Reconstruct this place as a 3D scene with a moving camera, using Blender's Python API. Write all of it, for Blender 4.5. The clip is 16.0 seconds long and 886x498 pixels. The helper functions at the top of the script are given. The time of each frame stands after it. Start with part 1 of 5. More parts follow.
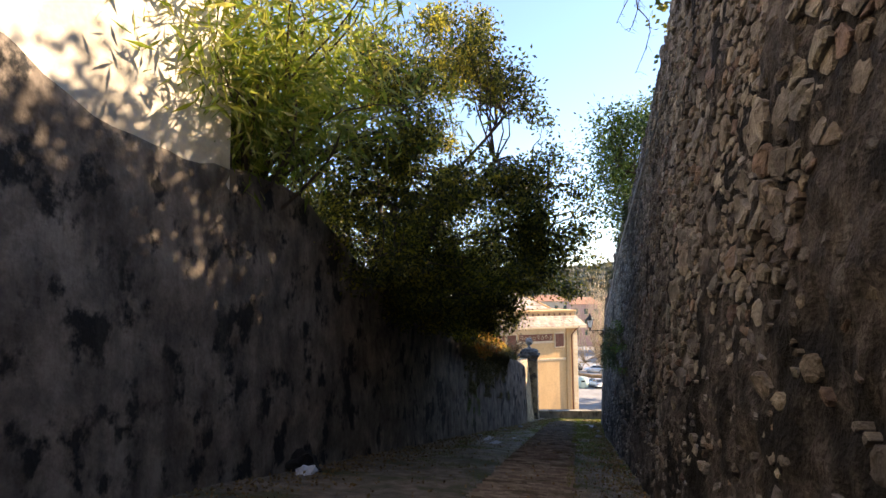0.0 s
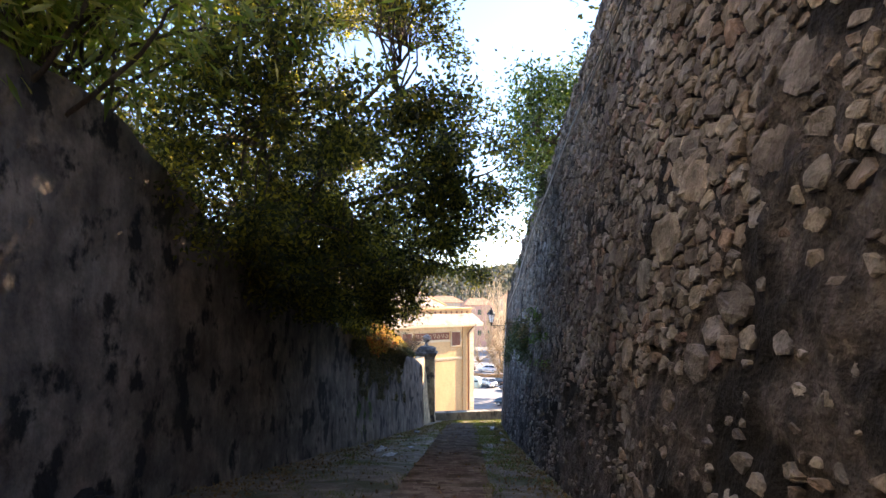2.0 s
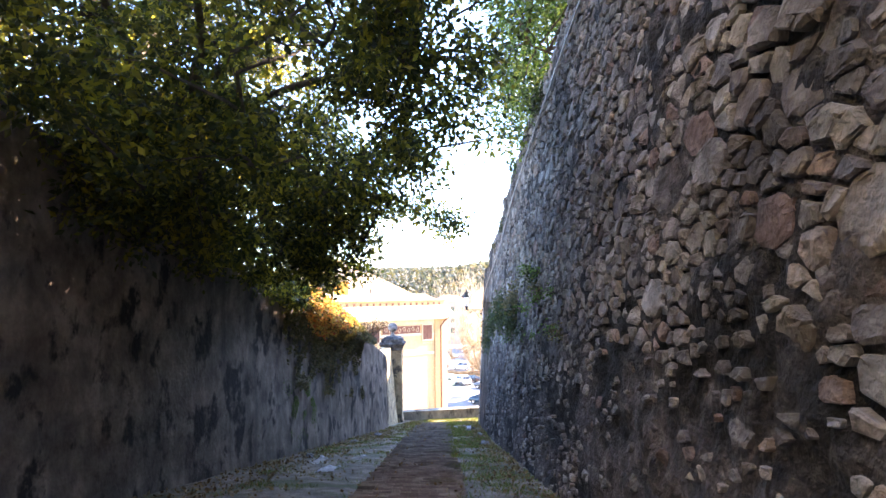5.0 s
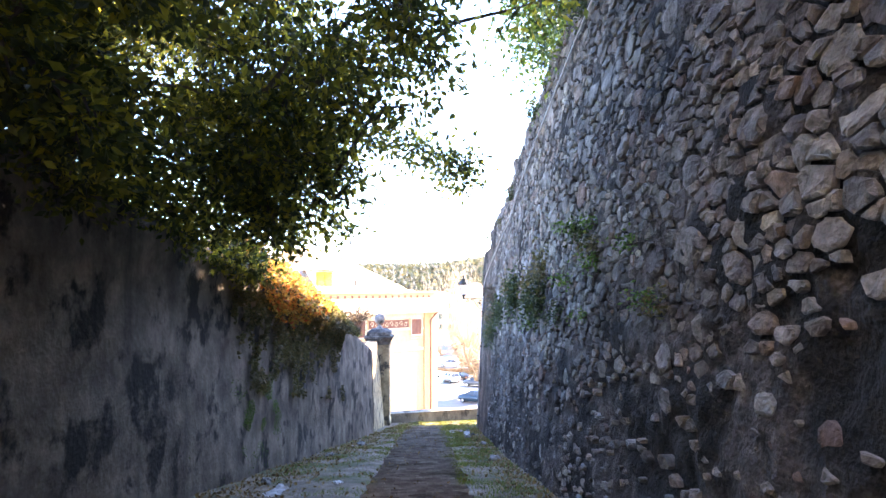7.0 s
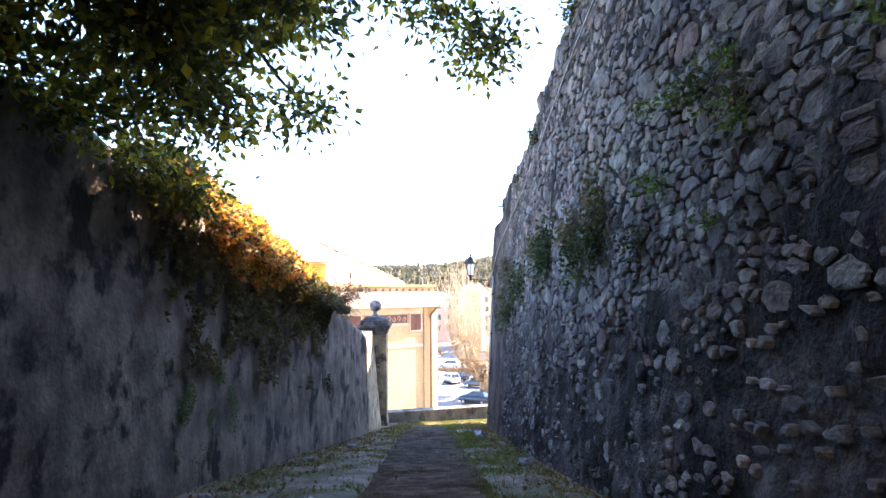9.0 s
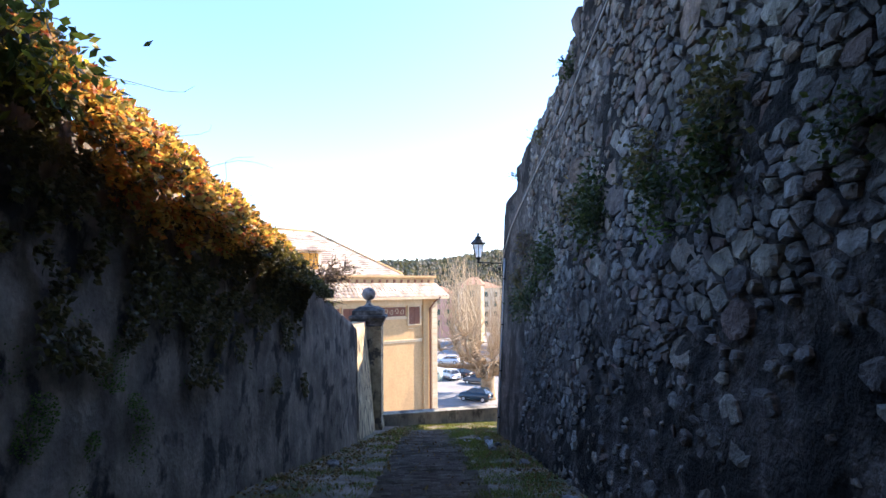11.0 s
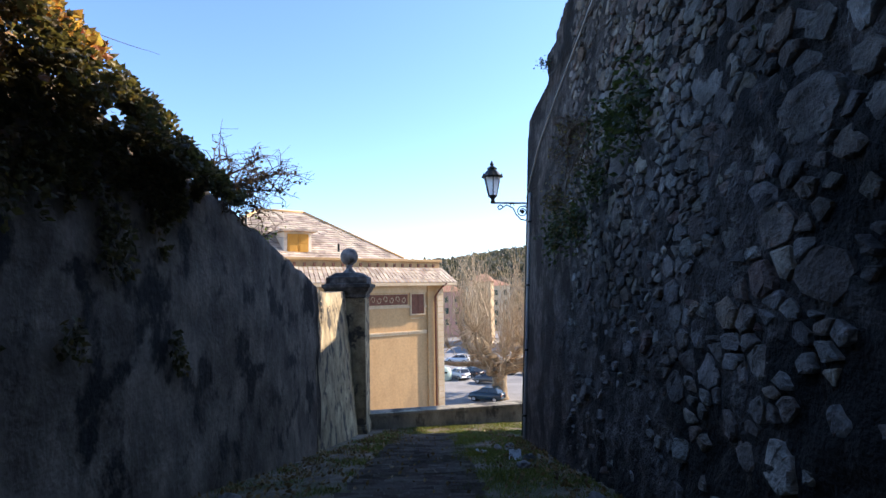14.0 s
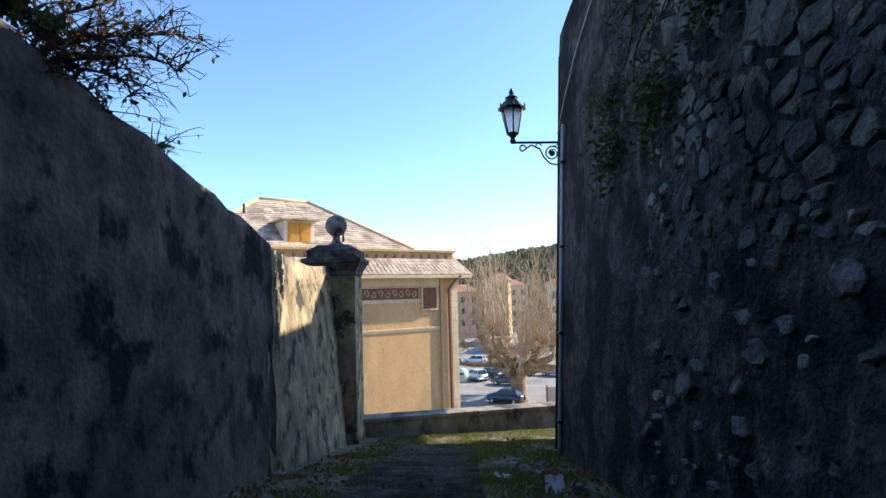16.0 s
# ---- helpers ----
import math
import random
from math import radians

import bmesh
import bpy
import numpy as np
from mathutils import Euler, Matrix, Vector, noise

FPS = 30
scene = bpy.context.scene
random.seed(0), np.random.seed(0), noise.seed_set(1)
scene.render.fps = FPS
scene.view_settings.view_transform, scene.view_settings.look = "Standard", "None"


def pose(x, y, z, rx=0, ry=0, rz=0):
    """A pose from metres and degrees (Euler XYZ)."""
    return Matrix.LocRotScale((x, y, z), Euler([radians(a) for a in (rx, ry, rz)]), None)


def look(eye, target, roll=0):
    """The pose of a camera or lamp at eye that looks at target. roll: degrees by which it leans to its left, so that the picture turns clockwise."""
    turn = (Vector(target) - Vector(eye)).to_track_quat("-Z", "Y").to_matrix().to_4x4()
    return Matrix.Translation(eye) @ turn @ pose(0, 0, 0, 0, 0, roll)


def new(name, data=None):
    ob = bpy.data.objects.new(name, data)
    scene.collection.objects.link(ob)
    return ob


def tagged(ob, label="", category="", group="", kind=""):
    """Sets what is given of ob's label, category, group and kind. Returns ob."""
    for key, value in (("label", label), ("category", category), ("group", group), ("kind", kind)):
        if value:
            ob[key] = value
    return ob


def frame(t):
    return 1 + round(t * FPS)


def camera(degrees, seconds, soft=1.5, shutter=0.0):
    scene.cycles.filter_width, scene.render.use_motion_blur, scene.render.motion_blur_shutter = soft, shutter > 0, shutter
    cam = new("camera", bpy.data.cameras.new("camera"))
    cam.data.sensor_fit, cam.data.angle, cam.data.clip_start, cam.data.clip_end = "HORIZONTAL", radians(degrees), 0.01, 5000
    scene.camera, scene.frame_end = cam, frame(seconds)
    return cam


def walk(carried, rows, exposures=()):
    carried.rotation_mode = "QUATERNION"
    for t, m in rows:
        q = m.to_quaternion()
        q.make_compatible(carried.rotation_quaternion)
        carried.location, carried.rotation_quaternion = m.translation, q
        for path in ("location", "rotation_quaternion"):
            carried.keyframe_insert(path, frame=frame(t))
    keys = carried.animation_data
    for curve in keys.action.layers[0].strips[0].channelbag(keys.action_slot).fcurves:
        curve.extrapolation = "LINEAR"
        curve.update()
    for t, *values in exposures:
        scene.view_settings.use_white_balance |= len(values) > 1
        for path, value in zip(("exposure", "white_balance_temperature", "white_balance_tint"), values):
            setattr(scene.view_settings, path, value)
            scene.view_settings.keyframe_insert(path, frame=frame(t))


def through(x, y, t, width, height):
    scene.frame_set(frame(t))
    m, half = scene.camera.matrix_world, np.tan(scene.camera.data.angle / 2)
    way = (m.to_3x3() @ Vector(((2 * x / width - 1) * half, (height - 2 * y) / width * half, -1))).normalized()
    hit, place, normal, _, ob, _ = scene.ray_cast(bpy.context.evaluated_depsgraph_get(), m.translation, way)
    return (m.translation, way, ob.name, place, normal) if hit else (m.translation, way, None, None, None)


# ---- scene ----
cam = camera(78.1, 16.0)
PATH = [
    (0, (-0.041, 0.004, 1.303), (-0.508, 1.943, 1.449), -0.4),
    (0.5, (-0.329, 0.66, 1.176), (-0.643, 2.63, 1.322), 0.0),
    (1, (-0.503, 1.237, 1.049), (-0.7, 3.221, 1.201), -0.0),
    (1.5, (-0.497, 2.004, 0.839), (-0.623, 3.994, 0.994), -0.2),
    (2, (-0.502, 2.734, 0.765), (-0.593, 4.726, 0.918), 0.1),
    (2.5, (-0.443, 3.301, 0.61), (-0.489, 5.294, 0.767), -0.2),
    (3, (-0.354, 3.97, 0.411), (-0.381, 5.964, 0.568), -0.5),
    (3.5, (-0.355, 4.56, 0.285), (-0.375, 6.553, 0.444), -0.3),
    (4, (-0.342, 5.211, 0.09), (-0.364, 7.205, 0.25), -0.5),
    (6.5, (-0.699, 8.658, -0.393), (-0.64, 10.653, -0.253), -0.3),
    (7, (-0.715, 9.48, -0.588), (-0.659, 11.474, -0.445), -0.2),
    (7.5, (-0.716, 10.277, -0.86), (-0.665, 12.271, -0.711), -0.3),
    (8, (-0.834, 10.833, -1.029), (-0.776, 12.826, -0.876), -0.3),
    (8.5, (-0.862, 11.527, -1.249), (-0.798, 13.52, -1.093), -0.5),
    (11, (-0.931, 14.805, -1.719), (-0.861, 16.799, -1.58), -0.4),
    (11.5, (-0.937, 15.614, -1.979), (-0.869, 17.608, -1.836), -0.4),
    (12, (-0.938, 16.353, -2.151), (-0.873, 18.347, -2.005), -0.5),
    (12.5, (-0.901, 17.153, -2.211), (-0.844, 19.147, -2.069), -0.6),
    (13, (-0.806, 17.828, -2.37), (-0.754, 19.822, -2.227), -0.7),
    (13.5, (-0.712, 18.661, -2.6), (-0.666, 20.655, -2.452), -0.9),
    (14, (-0.63, 19.362, -2.853), (-0.591, 21.356, -2.706), -1.0),
    (14.5, (-0.576, 20.038, -3.028), (-0.536, 22.032, -2.872), -1.0),
    (15, (-0.574, 20.795, -3.153), (-0.534, 22.788, -2.996), -0.9),
    (15.5, (-0.607, 21.437, -3.234), (-0.579, 23.431, -3.077), -1.0),
    (16, (-0.414, 22.192, -3.44), (-0.435, 24.185, -3.283), -1.5),
]
LIGHT = [(0, 1.58, 6850, 17), (2, 2.2, 6650, 20), (4, 3.05, 6350, 21), (6.5, 3.85, 6350, 23), (8.5, 3.3, 6400, 23), (11, 1.85, 5750, 18), (12.5, 1.27, 5700, 20), (14.5, 1.03, 5750, 13), (16, 0.95, 5750, 10)]
walk(cam, [(t, look(eye, target, roll)) for t, eye, target, roll in PATH], LIGHT)

# ---- world, sun, exposure ----
SUN_AZ, SUN_EL = 22.0, 34.0          # degrees from +x towards +y, and above the horizon
sun_way = Vector((math.cos(radians(SUN_EL)) * math.cos(radians(SUN_AZ)), math.cos(radians(SUN_EL)) * math.sin(radians(SUN_AZ)), math.sin(radians(SUN_EL))))
world = bpy.data.worlds.new("sky_world")
scene.world = world
world.use_nodes = True
wn = world.node_tree.nodes
wn.clear()
sky = wn.new("ShaderNodeTexSky")
sky.sky_type = 'NISHITA'
sky.sun_disc = False
sky.sun_elevation = radians(SUN_EL)
sky.sun_rotation = radians(90 - SUN_AZ)
sky.altitude = 50
sky.dust_density = 0.2
sky.ozone_density = 3.0
back = wn.new("ShaderNodeBackground")
back.inputs["Strength"].default_value = 0.15
wout = wn.new("ShaderNodeOutputWorld")
world.node_tree.links.new(sky.outputs["Color"], back.inputs["Color"])
world.node_tree.links.new(back.outputs["Background"], wout.inputs["Surface"])
sun = new("sun", bpy.data.lights.new("sun", 'SUN'))
sun.data.energy = 5.0
sun.data.angle = radians(0.53)
sun.data.color = (1.0, 0.82, 0.60)
sun.matrix_world = look((40, 30, 40), Vector((40, 30, 40)) - sun_way)


# ---- materials ----
def material(name, stops, scale=4.0, rough=0.85, bump=0.3, fine=40.0, spots=None, metal=0.0, stretch=(1, 1, 1), bump_size=0.02, vary=0.0, spot_scale=1.2, spot_edge=(0.52, 0.62), glow=None, island=False, spec=0.3, streak=None, tints=None):
    """Colour from two scales of noise over the ramp stops; spots: a colour for stains; vary: random value shift per object or island."""
    m = bpy.data.materials.new(name)
    m.use_nodes = True
    nt = m.node_tree
    nd, ln = nt.nodes, nt.links
    bsdf = nd["Principled BSDF"]
    tc = nd.new("ShaderNodeTexCoord")
    geo = nd.new("ShaderNodeNewGeometry")
    mp = nd.new("ShaderNodeMapping")
    mp.inputs["Scale"].default_value = stretch
    ln.new(geo.outputs["Position"], mp.inputs["Vector"])
    n1 = nd.new("ShaderNodeTexNoise")
    n1.inputs["Scale"].default_value = scale
    n1.inputs["Detail"].default_value = 8
    n1.inputs["Roughness"].default_value = 0.65
    ln.new(mp.outputs["Vector"], n1.inputs["Vector"])
    ramp = nd.new("ShaderNodeValToRGB")
    els = ramp.color_ramp.elements
    lo, hi = 0.35, 0.65
    for i, c in enumerate(stops):
        p = lo + (hi - lo) * i / max(1, len(stops) - 1)
        e = els[i] if i < 2 else els.new(p)
        e.position = p
        e.color = (*c, 1)
    while len(els) > len(stops):
        els.remove(els[-1])
    ln.new(n1.outputs["Fac"], ramp.inputs["Fac"])
    col = ramp.outputs["Color"]
    n2 = nd.new("ShaderNodeTexNoise")
    n2.inputs["Scale"].default_value = fine
    n2.inputs["Detail"].default_value = 6
    ln.new(geo.outputs["Position"], n2.inputs["Vector"])
    if spots:
        n3 = nd.new("ShaderNodeTexNoise")
        n3.inputs["Scale"].default_value = spot_scale
        n3.inputs["Detail"].default_value = 9
        n3.inputs["Roughness"].default_value = 0.62
        ln.new(mp.outputs["Vector"], n3.inputs["Vector"])
        r3 = nd.new("ShaderNodeMapRange")
        r3.inputs["From Min"].default_value, r3.inputs["From Max"].default_value = spot_edge
        ln.new(n3.outputs["Fac"], r3.inputs["Value"])
        mx = nd.new("ShaderNodeMix")
        mx.data_type = 'RGBA'
        ln.new(r3.outputs["Result"], mx.inputs["Factor"])
        ln.new(col, mx.inputs["A"])
        mx.inputs["B"].default_value = (*spots, 1)
        col = mx.outputs["Result"]
    if streak:
        m2 = nd.new("ShaderNodeMapping")
        m2.inputs["Scale"].default_value = (3.2, 3.2, 0.35)
        ln.new(geo.outputs["Position"], m2.inputs["Vector"])
        n4 = nd.new("ShaderNodeTexNoise")
        n4.inputs["Scale"].default_value = 1.0
        n4.inputs["Detail"].default_value = 7
        ln.new(m2.outputs["Vector"], n4.inputs["Vector"])
        r4 = nd.new("ShaderNodeMapRange")
        r4.inputs["From Min"].default_value, r4.inputs["From Max"].default_value = streak[1], streak[2]
        r4.inputs["To Max"].default_value = 0.8
        ln.new(n4.outputs["Fac"], r4.inputs["Value"])
        mx4 = nd.new("ShaderNodeMix")
        mx4.data_type = 'RGBA'
        ln.new(r4.outputs["Result"], mx4.inputs["Factor"])
        ln.new(col, mx4.inputs["A"])
        mx4.inputs["B"].default_value = (*streak[0], 1)
        col = mx4.outputs["Result"]
    hsv = nd.new("ShaderNodeHueSaturation")
    ln.new(col, hsv.inputs["Color"])
    mr = nd.new("ShaderNodeMapRange")
    mr.inputs["To Min"].default_value, mr.inputs["To Max"].default_value = 0.78, 1.22
    ln.new(n2.outputs["Fac"], mr.inputs["Value"])
    val = mr.outputs["Result"]
    if vary:
        rnd = geo.outputs["Random Per Island"] if island else nd.new("ShaderNodeObjectInfo").outputs["Random"]
        rv = nd.new("ShaderNodeMapRange")
        rv.inputs["To Min"].default_value, rv.inputs["To Max"].default_value = 1 - vary, 1 + vary
        ln.new(rnd, rv.inputs["Value"])
        mu = nd.new("ShaderNodeMath")
        mu.operation = 'MULTIPLY'
        ln.new(val, mu.inputs[0])
        ln.new(rv.outputs["Result"], mu.inputs[1])
        val = mu.outputs["Value"]
        if tints:
            r5 = nd.new("ShaderNodeValToRGB")
            r5.color_ramp.interpolation = 'CONSTANT'
            e5 = r5.color_ramp.elements
            for i, c in enumerate(tints):
                e = e5[i] if i < 2 else e5.new(i / len(tints))
                e.position = i / len(tints)
                e.color = (*c, 1)
            sh = nd.new("ShaderNodeMath")
            sh.operation = 'FRACT'
            sm = nd.new("ShaderNodeMath")
            sm.operation = 'MULTIPLY'
            sm.inputs[1].default_value = 37.7
            ln.new(rnd, sm.inputs[0])
            ln.new(sm.outputs["Value"], sh.inputs[0])
            ln.new(sh.outputs["Value"], r5.inputs["Fac"])
            m5 = nd.new("ShaderNodeMix")
            m5.data_type = 'RGBA'
            m5.blend_type = 'MULTIPLY'
            m5.inputs["Factor"].default_value = 1.0
            ln.new(col, m5.inputs["A"])
            ln.new(r5.outputs["Color"], m5.inputs["B"])
            ln.new(m5.outputs["Result"], hsv.inputs["Color"])
        rh = nd.new("ShaderNodeMapRange")
        rh.inputs["To Min"].default_value, rh.inputs["To Max"].default_value = 0.5 - vary * 0.08, 0.5 + vary * 0.06
        ln.new(rnd, rh.inputs["Value"])
        ln.new(rh.outputs["Result"], hsv.inputs["Hue"])
    ln.new(val, hsv.inputs["Value"])
    ln.new(hsv.outputs["Color"], bsdf.inputs["Base Color"])
    bsdf.inputs["Roughness"].default_value = rough
    bsdf.inputs["Metallic"].default_value = metal
    bsdf.inputs["Specular IOR Level"].default_value = spec
    if glow:
        bsdf.inputs["Emission Color"].default_value = (*glow[0], 1)
        bsdf.inputs["Emission Strength"].default_value = glow[1]
    if bump:
        add = nd.new("ShaderNodeMath")
        add.operation = 'MULTIPLY_ADD'
        ln.new(n1.outputs["Fac"], add.inputs[0])
        add.inputs[1].default_value = 2.0
        ln.new(n2.outputs["Fac"], add.inputs[2])
        bp = nd.new("ShaderNodeBump")
        bp.inputs["Strength"].default_value = bump
        bp.inputs["Distance"].default_value = bump_size
        ln.new(add.outputs["Value"], bp.inputs["Height"])
        ln.new(bp.outputs["Normal"], bsdf.inputs["Normal"])
    return m


def leaf_material(name, stops, through=0.45, gloss=0.4):
    """Leaves: colour by island over the stops, part of the light passing through."""
    m = bpy.data.materials.new(name)
    m.use_nodes = True
    nd, ln = m.node_tree.nodes, m.node_tree.links
    bsdf, out = nd["Principled BSDF"], nd["Material Output"]
    geo = nd.new("ShaderNodeNewGeometry")
    ramp = nd.new("ShaderNodeValToRGB")
    els = ramp.color_ramp.elements
    for i, c in enumerate(stops):
        p = i / max(1, len(stops) - 1)
        e = els[i] if i < 2 else els.new(p)
        e.position = p
        e.color = (*c, 1)
    ln.new(geo.outputs["Random Per Island"], ramp.inputs["Fac"])
    ln.new(ramp.outputs["Color"], bsdf.inputs["Base Color"])
    bsdf.inputs["Roughness"].default_value = gloss
    bsdf.inputs["Specular IOR Level"].default_value = 0.4
    tr = nd.new("ShaderNodeBsdfTranslucent")
    warm = nd.new("ShaderNodeMix")
    warm.data_type = 'RGBA'
    warm.blend_type = 'MULTIPLY'
    warm.inputs["Factor"].default_value = 1.0
    ln.new(ramp.outputs["Color"], warm.inputs["A"])
    warm.inputs["B"].default_value = (2.05, 1.95, 0.75, 1)
    ln.new(warm.outputs["Result"], tr.inputs["Color"])
    mx = nd.new("ShaderNodeMixShader")
    mx.inputs["Fac"].default_value = through
    ln.new(bsdf.outputs["BSDF"], mx.inputs[1])
    ln.new(tr.outputs["BSDF"], mx.inputs[2])
    ln.new(mx.outputs["Shader"], out.inputs["Surface"])
    return m


def glass_material(name, tint=(0.8, 0.85, 0.85), rough=0.15):
    m = bpy.data.materials.new(name)
    m.use_nodes = True
    b = m.node_tree.nodes["Principled BSDF"]
    b.inputs["Base Color"].default_value = (*tint, 1)
    b.inputs["Roughness"].default_value = rough
    b.inputs["Transmission Weight"].default_value = 0.9
    b.inputs["IOR"].default_value = 1.3
    return m


M_STUCCO = material("old_grey_stucco", [(0.097, 0.079, 0.062), (0.192, 0.157, 0.123), (0.33, 0.272, 0.21)], 2.2, 0.93, 0.45, 18, (0.030, 0.028, 0.025), stretch=(1, 1, 0.7), bump_size=0.035, spot_scale=2.1, spot_edge=(0.525, 0.60), streak=((0.075, 0.067, 0.055), 0.55, 0.74))
STONE_TINTS = [(1, 1, 1), (1.05, 0.98, 0.86), (0.9, 0.91, 0.93), (1.1, 1.07, 1.0), (0.95, 0.87, 0.8), (0.75, 0.75, 0.75), (1.06, 1.02, 0.93), (0.92, 0.93, 0.9), (0.84, 0.83, 0.8), (0.98, 0.80, 0.70), (1.15, 1.14, 1.1), (0.88, 0.88, 0.88)]
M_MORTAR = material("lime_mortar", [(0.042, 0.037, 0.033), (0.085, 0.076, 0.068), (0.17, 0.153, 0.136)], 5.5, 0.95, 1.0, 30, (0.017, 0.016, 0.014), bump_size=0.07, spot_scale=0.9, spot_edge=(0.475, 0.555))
M_STONE = material("rubble_stone", [(0.112, 0.104, 0.094), (0.195, 0.183, 0.167), (0.34, 0.322, 0.295)], 5.0, 0.9, 0.9, 32, (0.055, 0.050, 0.043), bump_size=0.028, vary=0.30, tints=STONE_TINTS, spot_scale=0.6, spot_edge=(0.48, 0.68))
M_STONE_I = material("rubble_stone_far", [(0.112, 0.104, 0.094), (0.195, 0.183, 0.167), (0.34, 0.322, 0.295)], 5.0, 0.9, 0.9, 32, (0.055, 0.050, 0.043), bump_size=0.028, vary=0.30, tints=STONE_TINTS, spot_scale=0.6, spot_edge=(0.48, 0.68), island=True)
M_EARTH = material("damp_earth", [(0.12, 0.096, 0.068), (0.20, 0.162, 0.118), (0.30, 0.245, 0.185)], 3.0, 0.95, 0.9, 35, (0.10, 0.10, 0.045), bump_size=0.04, spot_scale=0.9, spot_edge=(0.5, 0.6))
M_BRICK = material("worn_paving_brick", [(0.235, 0.203, 0.175), (0.325, 0.284, 0.245), (0.42, 0.372, 0.322)], 5.0, 0.9, 0.5, 60, (0.17, 0.15, 0.12), vary=0.3, spot_scale=1.4)
M_BRICK_I = material("worn_paving_brick_far", [(0.235, 0.203, 0.175), (0.325, 0.284, 0.245), (0.42, 0.372, 0.322)], 5.0, 0.9, 0.5, 60, (0.17, 0.15, 0.12), vary=0.3, spot_scale=1.4, island=True)
M_PILLAR = material("weathered_pillar_render", [(0.17, 0.155, 0.125), (0.28, 0.25, 0.19), (0.40, 0.36, 0.27)], 2.5, 0.93, 0.6, 40, (0.07, 0.065, 0.055), stretch=(1, 1, 0.5), spot_scale=2.0)
M_GATE = material("cream_gate_render", [(0.19, 0.15, 0.088), (0.33, 0.265, 0.155), (0.52, 0.425, 0.26)], 2.4, 0.92, 0.6, 24, (0.07, 0.063, 0.05), spot_scale=2.6, spot_edge=(0.53, 0.60), streak=((0.10, 0.092, 0.075), 0.58, 0.74))
M_CAP = material("grey_carved_stone", [(0.13, 0.125, 0.12), (0.22, 0.21, 0.195), (0.32, 0.31, 0.29)], 6.0, 0.9, 0.5, 60, (0.06, 0.06, 0.055), spot_scale=4)
M_CAP_DARK = material("lichen_blackened_stone", [(0.05, 0.048, 0.045), (0.10, 0.095, 0.088), (0.19, 0.18, 0.165)], 5.0, 0.92, 0.6, 50, (0.03, 0.03, 0.028), spot_scale=3, spot_edge=(0.45, 0.6))
M_FACADE = material("ochre_painted_facade", [(0.54, 0.33, 0.145), (0.60, 0.375, 0.17), (0.66, 0.42, 0.20)], 0.6, 0.9, 0.1, 8, (0.50, 0.32, 0.15), stretch=(1, 1, 0.3), spot_scale=0.4)
M_TRIM = material("pale_ochre_trim", [(0.56, 0.42, 0.25), (0.64, 0.49, 0.30), (0.70, 0.55, 0.36)], 0.9, 0.9, 0.1, 10)
M_PLASTER = material("cream_house_plaster", [(0.66, 0.58, 0.45), (0.74, 0.66, 0.52), (0.80, 0.73, 0.60)], 0.8, 0.92, 0.2, 14, (0.55, 0.48, 0.37), spot_scale=0.7)
M_ROOF = material("slate_roof", [(0.36, 0.285, 0.21), (0.46, 0.37, 0.275), (0.56, 0.46, 0.35)], 1.2, 0.85, 0.3, 12, (0.28, 0.225, 0.17), vary=0.2, spot_scale=0.8, island=True)
M_SHUTTER = material("orange_wooden_shutter", [(0.50, 0.25, 0.03), (0.60, 0.32, 0.05)], 3, 0.6, 0.1, 30)
M_BROWN = material("brown_painted_wood", [(0.16, 0.06, 0.035), (0.22, 0.09, 0.05)], 3, 0.6, 0.1, 30)
M_IRON = material("black_cast_iron", [(0.018, 0.022, 0.02), (0.03, 0.035, 0.032)], 8, 0.45, 0.15, 60, metal=0.6, bump_size=0.004)
M_ZINC = material("dull_zinc_pipe", [(0.30, 0.30, 0.30), (0.42, 0.42, 0.41)], 5, 0.55, 0.1, 40, metal=0.3, bump_size=0.004)
M_ASPHALT = material("pale_asphalt", [(0.20, 0.19, 0.175), (0.26, 0.248, 0.23), (0.32, 0.305, 0.28)], 0.3, 0.93, 0.2, 6)
M_BARK = material("grey_brown_bark", [(0.07, 0.052, 0.036), (0.12, 0.09, 0.065), (0.17, 0.135, 0.10)], 6, 0.95, 0.8, 40, stretch=(1, 1, 0.3), bump_size=0.03)
M_PLANE = material("pale_plane_bark", [(0.20, 0.145, 0.085), (0.30, 0.22, 0.13), (0.40, 0.31, 0.20)], 1.5, 0.9, 0.4, 10)
M_PAPER = material("white_paper", [(0.70, 0.70, 0.70), (0.80, 0.80, 0.80)], 6, 0.8, 0.2, 30)
# Hillside paled in its base colour to stand in for distance haze.
M_HILL = material("hazed_wooded_hillside", [(0.10, 0.105, 0.08), (0.15, 0.145, 0.11), (0.22, 0.20, 0.16)], 0.08, 0.95, 0.5, 0.8, bump_size=1.5)
M_PANE = glass_material("frosted_lantern_glass", (0.92, 0.93, 0.94), 0.6)
M_GRASS = leaf_material("grass_blades", [(0.055, 0.075, 0.02), (0.095, 0.12, 0.03), (0.17, 0.175, 0.055)], 0.4, 0.6)
# The yellow stops paint in the sparkle of sun through backlit leaves.
M_LEAF_DARK = leaf_material("dark_evergreen_leaves", [(0.029, 0.036, 0.024), (0.05, 0.06, 0.031), (0.12, 0.12, 0.038), (0.34, 0.29, 0.06)], 0.64, 0.28)
M_LEAF_LAUREL = leaf_material("laurel_leaves", [(0.03, 0.052, 0.02), (0.05, 0.085, 0.027), (0.09, 0.14, 0.04), (0.16, 0.20, 0.06)], 0.42, 0.3)
